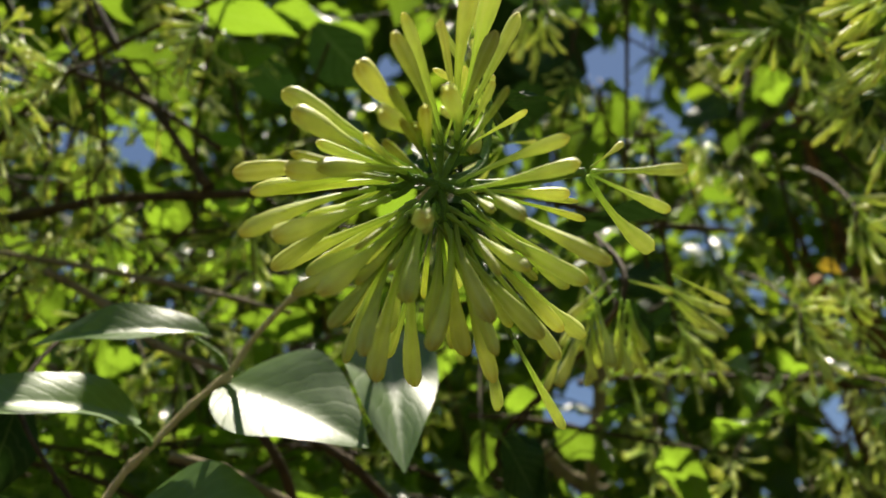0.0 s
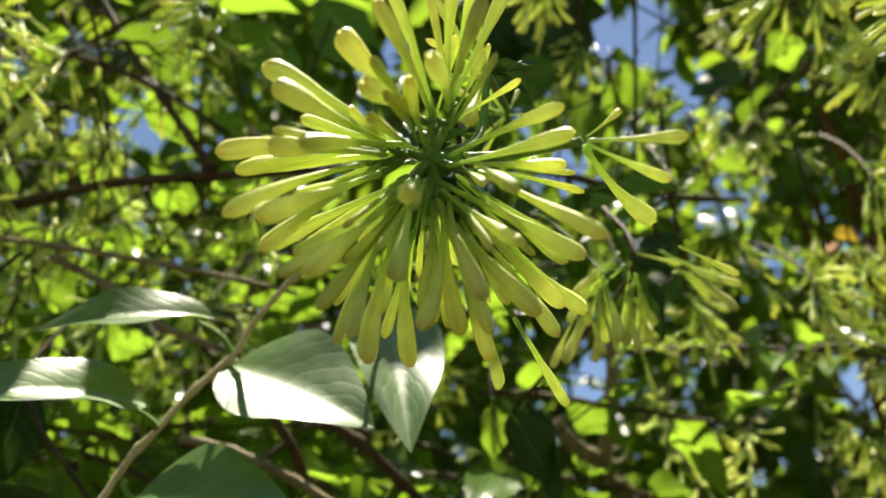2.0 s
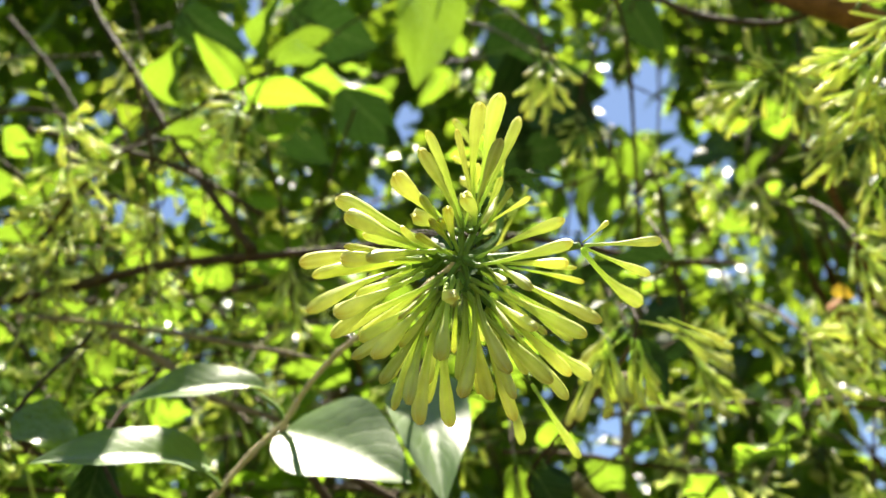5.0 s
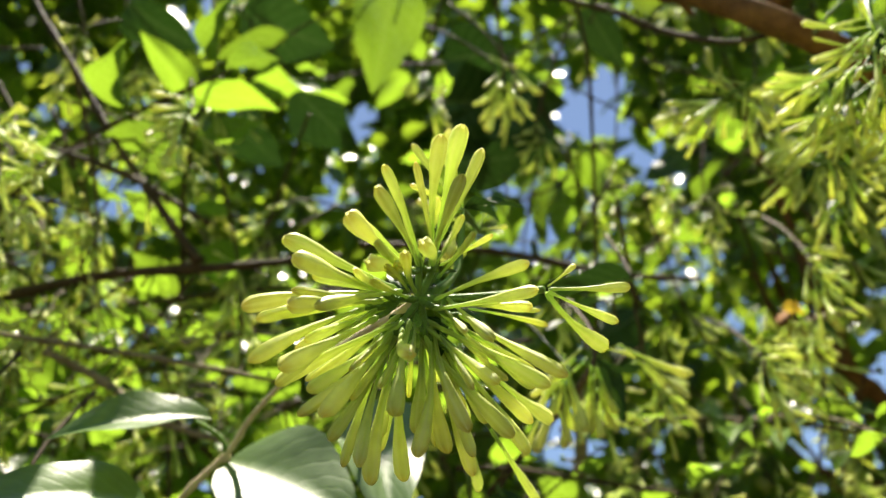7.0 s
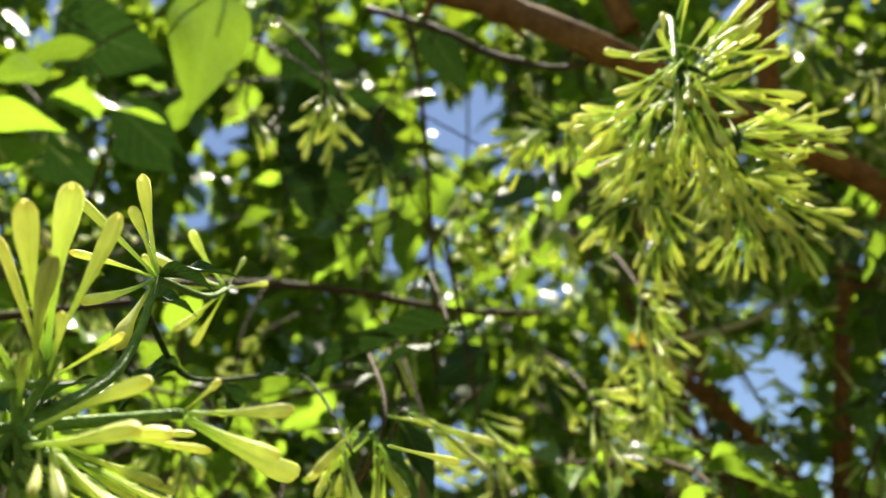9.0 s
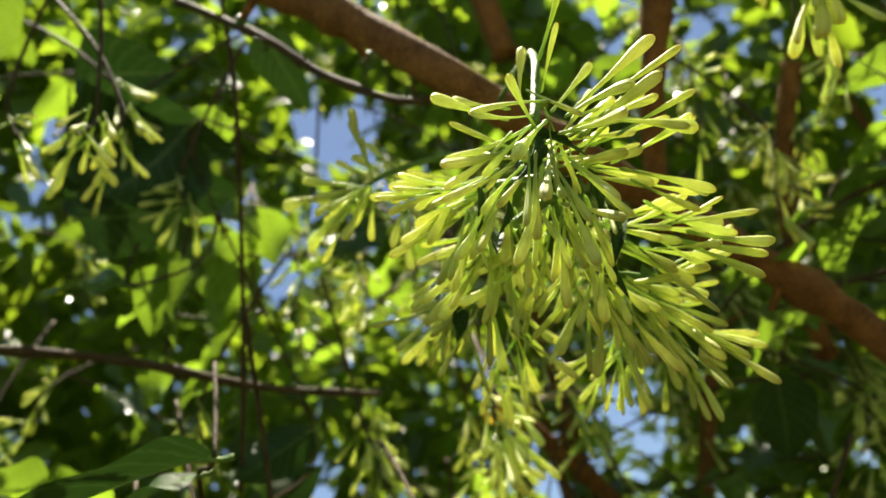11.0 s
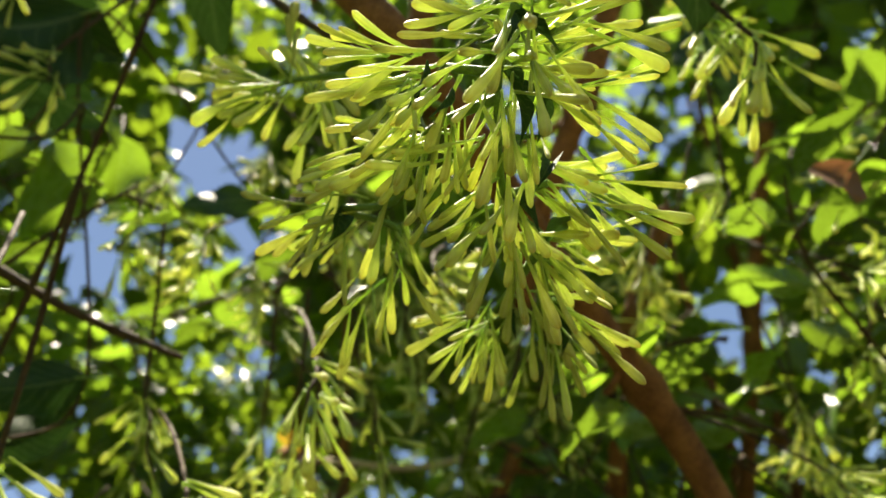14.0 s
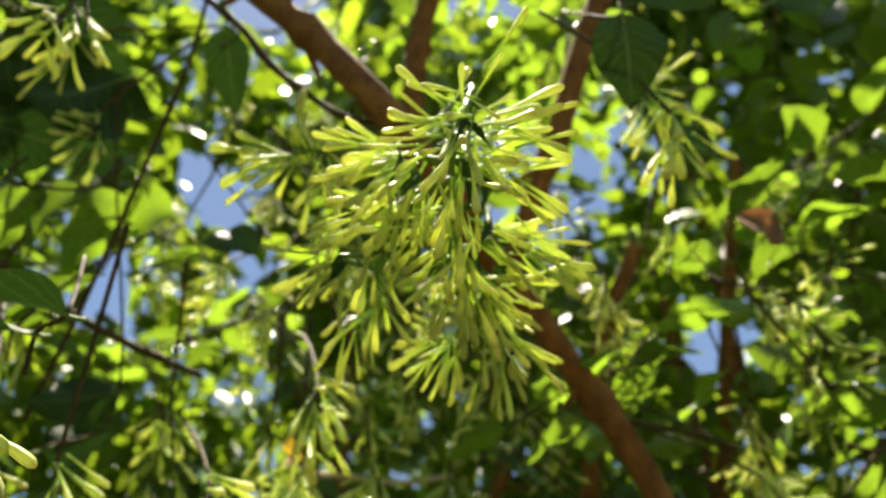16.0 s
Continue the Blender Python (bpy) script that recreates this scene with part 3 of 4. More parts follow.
panicle_axis((0.182, 0.146, 1.815), (0.189, 0.160, 1.812), (0.207, 0.180, 1.800), (0.227, 0.186, 1.799), (0.240, 0.203, 1.793))
panicle_axis((0.189, 0.160, 1.812), (0.181, 0.168, 1.817))
panicle_axis((0.192, 0.163, 1.809), (0.187, 0.184, 1.813), (0.193, 0.205, 1.811), (0.185, 0.218, 1.814), (0.199, 0.212, 1.809), (0.206, 0.232, 1.809))
panicle_axis((0.207, 0.180, 1.800), (0.216, 0.173, 1.804))
panicle_axis((0.227, 0.187, 1.799), (0.233, 0.213, 1.796))
panicle_axis((0.182, 0.146, 1.815), (0.199, 0.157, 1.856), (0.227, 0.220, 1.907))

spray = root("flower_cluster", (0.177, 0.227, 1.875), "small spray of pale flowers beside the large panicle", "flower cluster")
for spot, mean, count, spread in [((0.170, 0.238, 1.877), (-0.79, 0.57, 0.22), 7, 20), ((0.171, 0.239, 1.875), (-0.36, 0.85, -0.38), 5, 22), ((0.180, 0.227, 1.873), (0.41, 0.09, -0.91), 5, 25), ((0.175, 0.230, 1.876), (-0.61, -0.26, 0.74), 4, 25), ((0.182, 0.223, 1.865), (0.06, 0.56, -0.83), 5, 25)]:
    add_fan(spray, spot, mean, int(count * 1.5), spread * 1.3, 0.024, rnd)
under("branchlet", tube_mesh("branchlet", [Vector((0.170, 0.238, 1.877)) - Vector((0.177, 0.227, 1.875)), Vector(), Vector((0.190, 0.211, 1.868)) - Vector((0.177, 0.227, 1.875)), Vector((0.219, 0.208, 1.871)) - Vector((0.177, 0.227, 1.875))], [0.0008, 0.001, 0.0012, 0.0013], GREEN_STALK, 6), spray, Matrix.Translation((0.177, 0.227, 1.875)))

star = root("flower_cluster", (0.325, 0.148, 1.951), "star-shaped cluster of tubular flowers coloured olive-green as in shade", "flower cluster")
rnd = random.Random(41)
# only the darker green flowers here: their colour stands for the shade
add_fan(star, (0.325, 0.148, 1.951), (-0.436, -0.158, -0.874), 17, 80, 0.025, rnd, GREEN_FLOWERS, 0.95)
add_fan(star, (0.329, 0.152, 1.945), (0.1, 0.0, -1.0), 9, 50, 0.025, rnd, GREEN_FLOWERS, 0.95)
under("stalk", tube_mesh("stalk", [Vector(), Vector((0.004, 0.012, 0.016)), Vector((0.02, 0.03, 0.05))], [0.0008, 0.001, 0.0013], GREEN_STALK, 6), star, Matrix.Translation((0.325, 0.148, 1.951)))

# ---- branches ----
branch("branch", [(0.118, 0.269, 2.075), (0.149, 0.255, 2.022), (0.184, 0.240, 1.980), (0.221, 0.221, 1.913), (0.281, 0.240, 1.891), (0.349, 0.259, 1.864), (0.414, 0.271, 1.819), (0.454, 0.280, 1.760)], [0.0072, 0.0074, 0.0076, 0.0075, 0.0073, 0.0074, 0.0077, 0.0082], BARK, "thick brown woody branch crossing behind the flowers", seed=1, knots=11, sides=14)
branch("branch", [(0.388, 0.127, 2.197), (0.370, 0.182, 2.109), (0.371, 0.238, 2.032), (0.372, 0.292, 1.973), (0.385, 0.332, 1.930)], [0.0085, 0.0085, 0.008, 0.007, 0.006], BARK, "brown woody branch in shade", seed=2, knots=13)
branch("branch", [(0.513, 0.282, 2.040), (0.514, 0.321, 2.002), (0.525, 0.367, 1.951), (0.564, 0.425, 1.886)], [0.0062, 0.0066, 0.007, 0.007], BARK, "brown upright branch in shade", seed=3, knots=9)
branch("branch", [(0.772, 0.254, 2.295), (0.821, 0.348, 2.179), (0.894, 0.464, 2.033), (1.016, 0.629, 1.859)], [0.008, 0.0085, 0.009, 0.01], BARK, "dark upright stem in shade", seed=4, knots=9)
branch("branch", [(0.333, 0.274, 2.336), (0.342, 0.323, 2.288), (0.351, 0.357, 2.225), (0.369, 0.386, 2.159)], [0.011, 0.011, 0.011, 0.01], BARK, "brown branch above the flowers", seed=5, knots=9)
branch("twig", [(0.113, 0.289, 2.053), (0.150, 0.265, 1.996), (0.169, 0.259, 1.968), (0.195, 0.239, 1.928), (0.217, 0.223, 1.917)], [0.002, 0.002, 0.002, 0.0016, 0.0013], TWIG_DARK_SHADED, "thin brown bare twig above", "twig", seed=6, knots=5)
branch("twig", [(0.130, 0.270, 2.078), (0.138, 0.294, 2.002), (0.141, 0.345, 1.947), (0.142, 0.401, 1.892), (0.140, 0.443, 1.847)], [0.0011, 0.0012, 0.0012, 0.0013, 0.0013], TWIG_DARK_SHADED, "dark upright twig among leaves", "twig", seed=7, knots=9)
branch("twig", [(-0.023, 0.391, 1.916), (0.031, 0.394, 1.913), (0.087, 0.399, 1.905), (0.153, 0.404, 1.887), (0.213, 0.401, 1.876)], [0.0024, 0.0025, 0.0025, 0.0022, 0.0015], TWIG_DARK_SHADED, "dark bare twig running level", "twig", seed=8, knots=7)
branch("branch", [(-0.291, 0.352, 1.855), (-0.244, 0.354, 1.863), (-0.168, 0.333, 1.861), (-0.094, 0.318, 1.851), (-0.030, 0.329, 1.862)], [0.0033, 0.0031, 0.0028, 0.0025, 0.0016], TWIG_DARK_SHADED, "brown woody branch running level", seed=9, knots=8)
branch("branch", [(-0.108, 0.316, 1.854), (-0.135, 0.309, 1.894), (-0.173, 0.313, 1.956), (-0.201, 0.301, 2.007), (-0.250, 0.297, 2.096), (-0.296, 0.280, 2.225)], [0.003, 0.0022, 0.0019, 0.0017, 0.0015, 0.001], TWIG_DARK_SHADED, "thin brown side branch coloured darker as in shade", seed=10, knots=7)
branch("twig", [(-0.275, 0.320, 1.977), (-0.219, 0.322, 1.958), (-0.154, 0.308, 1.915), (-0.104, 0.312, 1.878)], [0.002, 0.002, 0.0018, 0.0014], TWIG_DARK_SHADED, "dark bare twig among leaves", "twig", seed=11, knots=6)
branch("twig", [(-0.240, 0.321, 1.825), (-0.169, 0.304, 1.801), (-0.116, 0.299, 1.785), (-0.081, 0.301, 1.776), (-0.058, 0.312, 1.774)], [0.0014, 0.0014, 0.0013, 0.0012, 0.001], TWIG, "grey-brown twig running level", "twig", seed=12, knots=6)
branch("twig", [(-0.175, 0.307, 1.798), (-0.146, 0.313, 1.782), (-0.119, 0.315, 1.761), (-0.084, 0.320, 1.748)], [0.002, 0.002, 0.0018, 0.0014], TWIG, "pale twig among leaves", "twig", seed=13, knots=6)
branch("twig", [(-0.107, 0.323, 1.711), (-0.085, 0.326, 1.705), (-0.059, 0.339, 1.694), (-0.033, 0.357, 1.679)], [0.002, 0.002, 0.002, 0.002], TWIG, "pale bare twig in sunlight", "twig", seed=14, knots=6)
# the next two twigs carry their shade in the darker bark colour
branch("twig", [(-0.071, 0.334, 1.724), (-0.062, 0.343, 1.710), (-0.059, 0.371, 1.698)], [0.0022, 0.0024, 0.0026], TWIG_DARK_SHADED, "green-brown twig coloured darker as in shade", "twig", seed=15)
branch("twig", [(-0.052, 0.344, 1.725), (-0.033, 0.352, 1.715), (-0.013, 0.368, 1.698), (0.004, 0.387, 1.684)], [0.0022, 0.0024, 0.0026, 0.0026], TWIG_DARK_SHADED, "brown bare twig coloured darker as in shade", "twig", seed=16, knots=6)
branch("branch", [(0.083, 0.494, 1.765), (0.098, 0.505, 1.751), (0.116, 0.513, 1.741), (0.143, 0.534, 1.711)], [0.005, 0.0052, 0.006, 0.006], TWIG, "pale tan forked branch in sunlight", seed=17, knots=6)
branch("twig", [(0.121, 0.445, 1.820), (0.123, 0.478, 1.785), (0.116, 0.512, 1.742)], [0.004, 0.0045, 0.0045], TWIG, "grey upright twig behind flowers", "twig", seed=18, knots=7)
branch("branch", [(0.389, 0.616, 1.961), (0.449, 0.649, 1.920), (0.513, 0.687, 1.876), (0.563, 0.714, 1.798)], [0.0075, 0.0075, 0.008, 0.009], BARK, "brown slanting branch behind leaves", seed=19, knots=9)
branch("branch", [(0.688, 0.630, 2.041), (0.677, 0.700, 1.956), (0.663, 0.808, 1.816)], [0.009, 0.009, 0.01], BARK, "brown upright stem behind leaves", seed=20, knots=9)

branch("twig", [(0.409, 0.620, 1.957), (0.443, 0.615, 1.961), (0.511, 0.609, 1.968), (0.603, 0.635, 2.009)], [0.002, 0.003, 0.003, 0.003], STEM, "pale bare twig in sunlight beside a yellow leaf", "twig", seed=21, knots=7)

# ---- leaves that stand out, on twigs of their own ----
def leaf_pair(label, *leaves, material=None, twig=None):
    """A short twig with a few leaves: each is base, tip, normal, width."""
    foot = Vector(leaves[0][0])
    top = root("leafy_twig", foot, label, "twig")
    ends = [Vector(q[0]) for q in leaves]
    line = [foot + Vector((0.004, 0.03, 0.05))] + ends + [ends[-1] + Vector((0.002, 0.01, -0.012))]
    under("stem", tube_mesh("stem", [q - foot for q in line], [0.0009] * len(line), TWIG_DARK_SHADED, 6), top, Matrix.Translation(foot))
    for k, (base, tip, normal, width) in enumerate(leaves):
        add_leaf(top, base, tip, normal, width, material, k + len(label), petiole=0.006)
    return top


leaf_pair("bright green leaves lit from behind", ((0.013, 0.319, 2.119), (-0.006, 0.353, 2.034), (0.3, -0.8, 0.5), 0.055), ((-0.073, 0.352, 2.101), (-0.139, 0.364, 2.113), (0, -0.3, 0.95), 0.025), ((-0.109, 0.372, 2.065), (-0.024, 0.366, 2.054), (0, -0.4, 0.9), 0.029), ((-0.111, 0.382, 2.069), (-0.165, 0.400, 2.089), (0, -0.3, 0.95), 0.016))
leaf_pair("green ovate leaves on an upright twig", ((0.087, 0.377, 1.937), (0.046, 0.381, 1.943), (0.2, -0.7, 0.6), 0.026), ((0.123, 0.367, 1.944), (0.091, 0.399, 1.915), (-0.3, -0.8, 0.4), 0.03), ((0.133, 0.369, 1.978), (0.160, 0.373, 1.969), (0.3, -0.8, 0.3), 0.03))
leaf_pair("green backlit leaves beside blue sky", ((0.165, 0.460, 2.056), (0.176, 0.486, 2.023), (0.2, -0.85, 0.4), 0.035), ((0.219, 0.460, 2.015), (0.181, 0.484, 2.022), (0.1, -0.5, 0.8), 0.022), ((0.142, 0.490, 2.043), (0.120, 0.526, 2.022), (0.2, -0.8, 0.5), 0.045), ((0.107, 0.533, 2.023), (0.067, 0.549, 2.034), (0.2, -0.8, 0.5), 0.045), ((0.160, 0.522, 2.001), (0.122, 0.547, 2.000), (0.1, -0.6, 0.7), 0.03))
# shade painted into the leaf colour: these blades stay dark even in sun
leaf_pair("broad dark green leaves in shade", ((0.050, 0.390, 2.056), (0.139, 0.358, 2.017), (-0.5, -0.6, -0.55), 0.065), ((0.162, 0.326, 2.090), (0.187, 0.358, 2.046), (-0.5, -0.6, -0.55), 0.03), material=DARK_SHADED_LEAVES)
leaf_pair("large dark green leaves above the twigs", ((0.055, 0.441, 2.033), (0.118, 0.410, 2.012), (-0.5, -0.6, -0.55), 0.05), ((0.053, 0.395, 2.113), (0.112, 0.367, 2.096), (-0.5, -0.6, -0.55), 0.05), ((0.102, 0.471, 2.088), (0.158, 0.456, 2.064), (-0.5, -0.6, -0.55), 0.04), material=DARK_SHADED_LEAVES)
leaf_pair("broad dark green leaves against the light", ((0.282, 0.127, 1.950), (0.294, 0.141, 1.906), (-0.5, -0.6, -0.55), 0.035), ((0.294, 0.124, 2.008), (0.343, 0.097, 1.988), (-0.5, -0.6, -0.55), 0.04), ((0.361, 0.084, 1.983), (0.408, 0.042, 2.013), (-0.5, -0.6, -0.55), 0.035), material=DARK_SHADED_LEAVES)
leaf_pair("very dark broad leaves overhead", ((0.048, 0.411, 2.066), (0.120, 0.376, 2.053), (-0.5, -0.6, -0.55), 0.05), ((0.049, 0.416, 2.027), (0.094, 0.374, 2.026), (-0.5, -0.6, -0.55), 0.04), material=DARK_SHADED_LEAVES)
# added dark blades that stand for the deep shade between the leaves
leaf_pair("broad shaded leaves deep in the shrub", ((-0.134, 0.420, 2.232), (-0.051, 0.435, 2.185), (-0.5, -0.6, -0.55), 0.07), ((-0.088, 0.459, 2.164), (-0.031, 0.492, 2.100), (-0.5, -0.6, -0.55), 0.06), ((-0.144, 0.453, 2.119), (-0.099, 0.477, 2.074), (-0.5, -0.6, -0.55), 0.05), ((-0.223, 0.383, 2.199), (-0.173, 0.405, 2.150), (-0.5, -0.6, -0.55), 0.05), material=DARK_SHADED_LEAVES)
leaf_pair("dark hanging leaf in shade", ((0.460, 0.379, 1.857), (0.477, 0.418, 1.806), (-0.4, -0.75, -0.45), 0.042), ((0.466, 0.331, 1.902), (0.482, 0.353, 1.867), (-0.4, -0.75, -0.45), 0.025), material=DARK_SHADED_LEAVES)
leaf_pair("long dark green arching leaves", ((0.118, 0.279, 1.801), (0.045, 0.276, 1.788), (0.0, -0.1, 0.98), 0.022), ((0.114, 0.301, 1.805), (0.073, 0.296, 1.788), (0.0, -0.3, 0.9), 0.022), material=DARK_SHADED_LEAVES)
leaf_pair("dark narrow hanging leaves", ((0.076, 0.235, 1.732), (0.091, 0.251, 1.713), (0.6, -0.6, 0.3), 0.012), ((0.036, 0.304, 1.708), (0.054, 0.321, 1.680), (0.3, -0.9, 0.1), 0.022), material=DARK_SHADED_LEAVES)
leaf_pair("small bright green leaves lit from behind", ((0.035, 0.387, 1.742), (0.036, 0.403, 1.715), (0.2, -0.85, 0.4), 0.018), ((0.048, 0.402, 1.718), (0.056, 0.422, 1.699), (0.1, -0.8, 0.5), 0.02), ((0.126, 0.433, 1.773), (0.145, 0.435, 1.759), (0.2, -0.7, 0.6), 0.014))
leaf_pair("dark hanging leaves below the sunlit ones", ((-0.137, 0.248, 1.709), (-0.137, 0.250, 1.667), (0.542, -0.313, -0.780), 0.02), ((-0.103, 0.245, 1.664), (-0.126, 0.222, 1.664), (0.193, 0.030, -0.981), 0.026), material=DARK_SHADED_LEAVES)
leaf_pair("grey-green leaf turned to the sky", ((-0.162, 0.227, 1.718), (-0.135, 0.232, 1.705), (0.335, -0.844, 0.419), 0.022))
leaf_pair("bright green heart-shaped leaves lit from behind on an upright twig", ((0.162, 0.428, 2.031), (0.178, 0.446, 1.993), (0.090, 0.301, 0.949), 0.03), ((0.157, 0.439, 2.019), (0.120, 0.466, 1.956), (-0.211, 0.446, 0.870), 0.044), ((0.156, 0.465, 1.971), (0.122, 0.462, 1.944), (-0.105, 0.189, 0.976), 0.028), ((0.107, 0.446, 1.999), (0.091, 0.464, 1.958), (-0.290, 0.359, 0.887), 0.034), ((0.215, 0.451, 2.007), (0.180, 0.455, 1.996), (-0.084, -0.099, 0.992), 0.018))
leaf_pair("green leaves that glow against the shade", ((0.138, 0.374, 2.068), (0.124, 0.392, 2.041), (-0.063, 0.241, 0.968), 0.03), ((0.104, 0.462, 1.943), (0.088, 0.459, 1.908), (-0.159, 0.361, 0.919), 0.034), ((0.141, 0.485, 1.943), (0.105, 0.477, 1.918), (-0.136, 0.225, 0.965), 0.03))
leaf_pair("dark green leaves between the twigs", ((0.238, 0.398, 1.996), (0.201, 0.413, 1.977), (0.522, 0.847, 0.103), 0.026), ((0.120, 0.363, 2.040), (0.072, 0.385, 1.975), (0.071, 0.967, 0.244), 0.062), ((0.183, 0.445, 1.880), (0.132, 0.444, 1.846), (0.159, 0.980, 0.122), 0.03), ((0.156, 0.464, 1.845), (0.189, 0.463, 1.862), (0.189, 0.978, 0.086), 0.024), material=DARK_SHADED_LEAVES)
leaf_pair("dark narrow curved leaves hanging in shade", ((0.090, 0.280, 1.759), (0.103, 0.290, 1.730), (0.5, 0.5, 0.6), 0.013), ((0.044, 0.321, 1.716), (0.055, 0.321, 1.672), (0.5, 0.6, 0.5), 0.017), material=DARK_SHADED_LEAVES)
leaf_pair("dark leaves behind the shaded flower star", ((0.471, 0.178, 2.027), (0.425, 0.196, 2.040), (0.842, 0.487, 0.232), 0.036), ((0.436, 0.169, 2.064), (0.416, 0.204, 2.045), (0.820, 0.499, 0.280), 0.036), material=DARK_SHADED_LEAVES)
yellowed = root("yellow_leaf", (0.288, 0.444, 1.876), "yellowed leaf on a twig in the shrub", "leaf")
add_leaf(yellowed, (0.290, 0.444, 1.877), (0.306, 0.449, 1.871), (0.1, 0.5, 0.8), 0.01, leaf_set("leaf", LEAF_YELLOW, 1, 60), 0)
dry = root("dry_leaf", (0.417, 0.146, 1.912), "curled dry brown leaf caught in the twigs", "leaf")
add_leaf(dry, (0.417, 0.146, 1.912), (0.411, 0.169, 1.893), (0.506, -0.340, 0.793), 0.028, [leaf_mesh("leaf", LEAF_DRY, 1.4, 0.5, 0.2, 0.3, seed=70)], 0)

# ---- repeated sprays and leafy twigs round the clearing ----
CLEARING = Vector((0.04, 0.04, 1.64))
OPENINGS = [(21.0, 45.9, 3.6), (12.4, 21.1, 3), (29.4, 17.2, 2.4), (-31.8, 38.2, 2), (11.5, 36.8, 2.2), (24.7, 40.4, 2.5), (-5.9, 47.1, 2.6), (9.7, 41.4, 2.2), (25.6, 41.3, 2.2), (-28.9, 38.9, 2), (-25.3, 52.6, 2),
            (12.5, 37.7, 3), (-8.3, 41.7, 2), (17.2, 40.4, 2), (23.8, 46.9, 1.8), (66.3, 30.9, 3.2), (65.4, 29.9, 3), (37.0, 20.1, 3), (65.4, 29.9, 2.7), (17.3, 47.8, 1.8), (13.6, 52.4, 1.6), (91.0, 47.1, 2)]


def way_of(az, el):
    return polar(az, el, 1000.0)


OPEN_WAYS = np.array([way_of(a, e) for a, e, _ in OPENINGS])
OPEN_COS = np.array([math.cos(radians(r)) for *_, r in OPENINGS])


def in_opening(way, slack=0.0):
    return bool(np.any(OPEN_WAYS @ np.array(way) > OPEN_COS + slack))


SUNLIT_SPOTS = [HUB, Vector((-0.100, 0.214, 1.693)), Vector((-0.118, 0.195, 1.684)), Vector((-0.091, 0.213, 1.714)), Vector((-0.073, 0.226, 1.719)), Vector((-0.050, 0.231, 1.705)), Vector((-0.038, 0.232, 1.696)), Vector((-0.012, 0.242, 1.705)), Vector((-0.003, 0.240, 1.697)), Vector((-0.073, 0.233, 1.667)), Vector((-0.061, 0.234, 1.709)), Vector((-0.080, 0.236, 1.691)), Vector((0.188, 0.155, 1.813)), Vector((0.182, 0.204, 1.812)), Vector((0.228, 0.193, 1.793)), Vector((0.173, 0.235, 1.875)), Vector((0.154, 0.259, 1.897)), Vector((0.193, 0.257, 1.889))]


# where sun shafts reach down through gaps in the crowns
MORE_SHAFTS = ((-0.252, 0.373, 1.921), (-0.182, 0.346, 1.917), (-0.230, 0.390, 1.820), (-0.269, 0.405, 1.864), (-0.207, 0.472, 1.914), (-0.204, 0.305, 1.944), (-0.141, 0.384, 1.972), (-0.073, 0.396, 2.049), (0.303, 0.597, 1.815), (0.271, 0.627, 1.769), (0.224, 0.566, 1.837), (0.282, 0.481, 1.830), (0.241, 0.435, 1.843), (0.040, 0.573, 1.786), (0.355, 0.158, 2.009), (0.521, 0.130, 2.069), (0.631, 0.204, 1.985), (0.620, 0.306, 2.041), (0.180, 0.456, 1.856), (0.241, 0.493, 1.966), (0.212, 0.477, 2.008), (0.131, 0.456, 1.870), (0.539, 0.251, 2.015), (0.270, 0.487, 1.955), (0.003, 0.352, 1.853))
SHAFTS = [Vector(q) for q in MORE_SHAFTS] + [Vector(q) for q in ((-0.275, 0.471, 1.919), (-0.195, 0.481, 1.882), (-0.297, 0.562, 1.792), (-0.152, 0.608, 1.790), (-0.054, 0.660, 1.793), (0.094, 0.594, 1.793), (0.272, 0.691, 1.826), (0.386, 0.665, 1.881), (0.322, 0.579, 1.976), (0.205, 0.630, 1.993), (0.331, 0.627, 1.976), (0.657, 0.388, 1.972), (0.756, 0.284, 2.012), (0.564, 0.181, 2.058))]


def shades_flowers(spot, near, also=()):
    """Whether a thing at spot would stand between the sun and the flowers, the large leaves or another sunlit place."""
    for q in SUNLIT_SPOTS + list(also):
        off = spot - q
        if off.dot(sun_way) > 0 and (off - sun_way * off.dot(sun_way)).length < near:
            return True
    return False


def hanging_spray(seed, count):
    """A drooping spray of flowers on a thin stalk, hanging from the origin."""
    r = random.Random(seed)
    top = root("flower_spray", (0, 0, 0), "drooping spray of pale yellow-green tubular flowers", "flower spray", "sprays in the shrub")
    line = [Vector((0.02, 0.05, 0.1)), Vector((0.008, 0.02, 0.055)), Vector((0.002, 0, 0.012)), Vector((0, 0, 0)), Vector((0.003, 0.002, -0.012))]
    under("stalk", tube_mesh("stalk", line, [0.0012, 0.0011, 0.001, 0.0009, 0.0006], TWIG_DARK_SHADED, 6), top, Matrix())
    for q, share in ((line[2], 0.3), (line[3], 0.4), (line[4], 0.3)):
        add_fan(top, q, (r.uniform(-0.5, 0.5), r.uniform(-0.6, 0.2), -0.9), max(3, int(count * share)), 52, 0.024, r)
    return top


SMALL_FLOWER = flower_mesh("flower", FLOWER, 0.06, 1.0, 1.0, sides=6, seed=3)


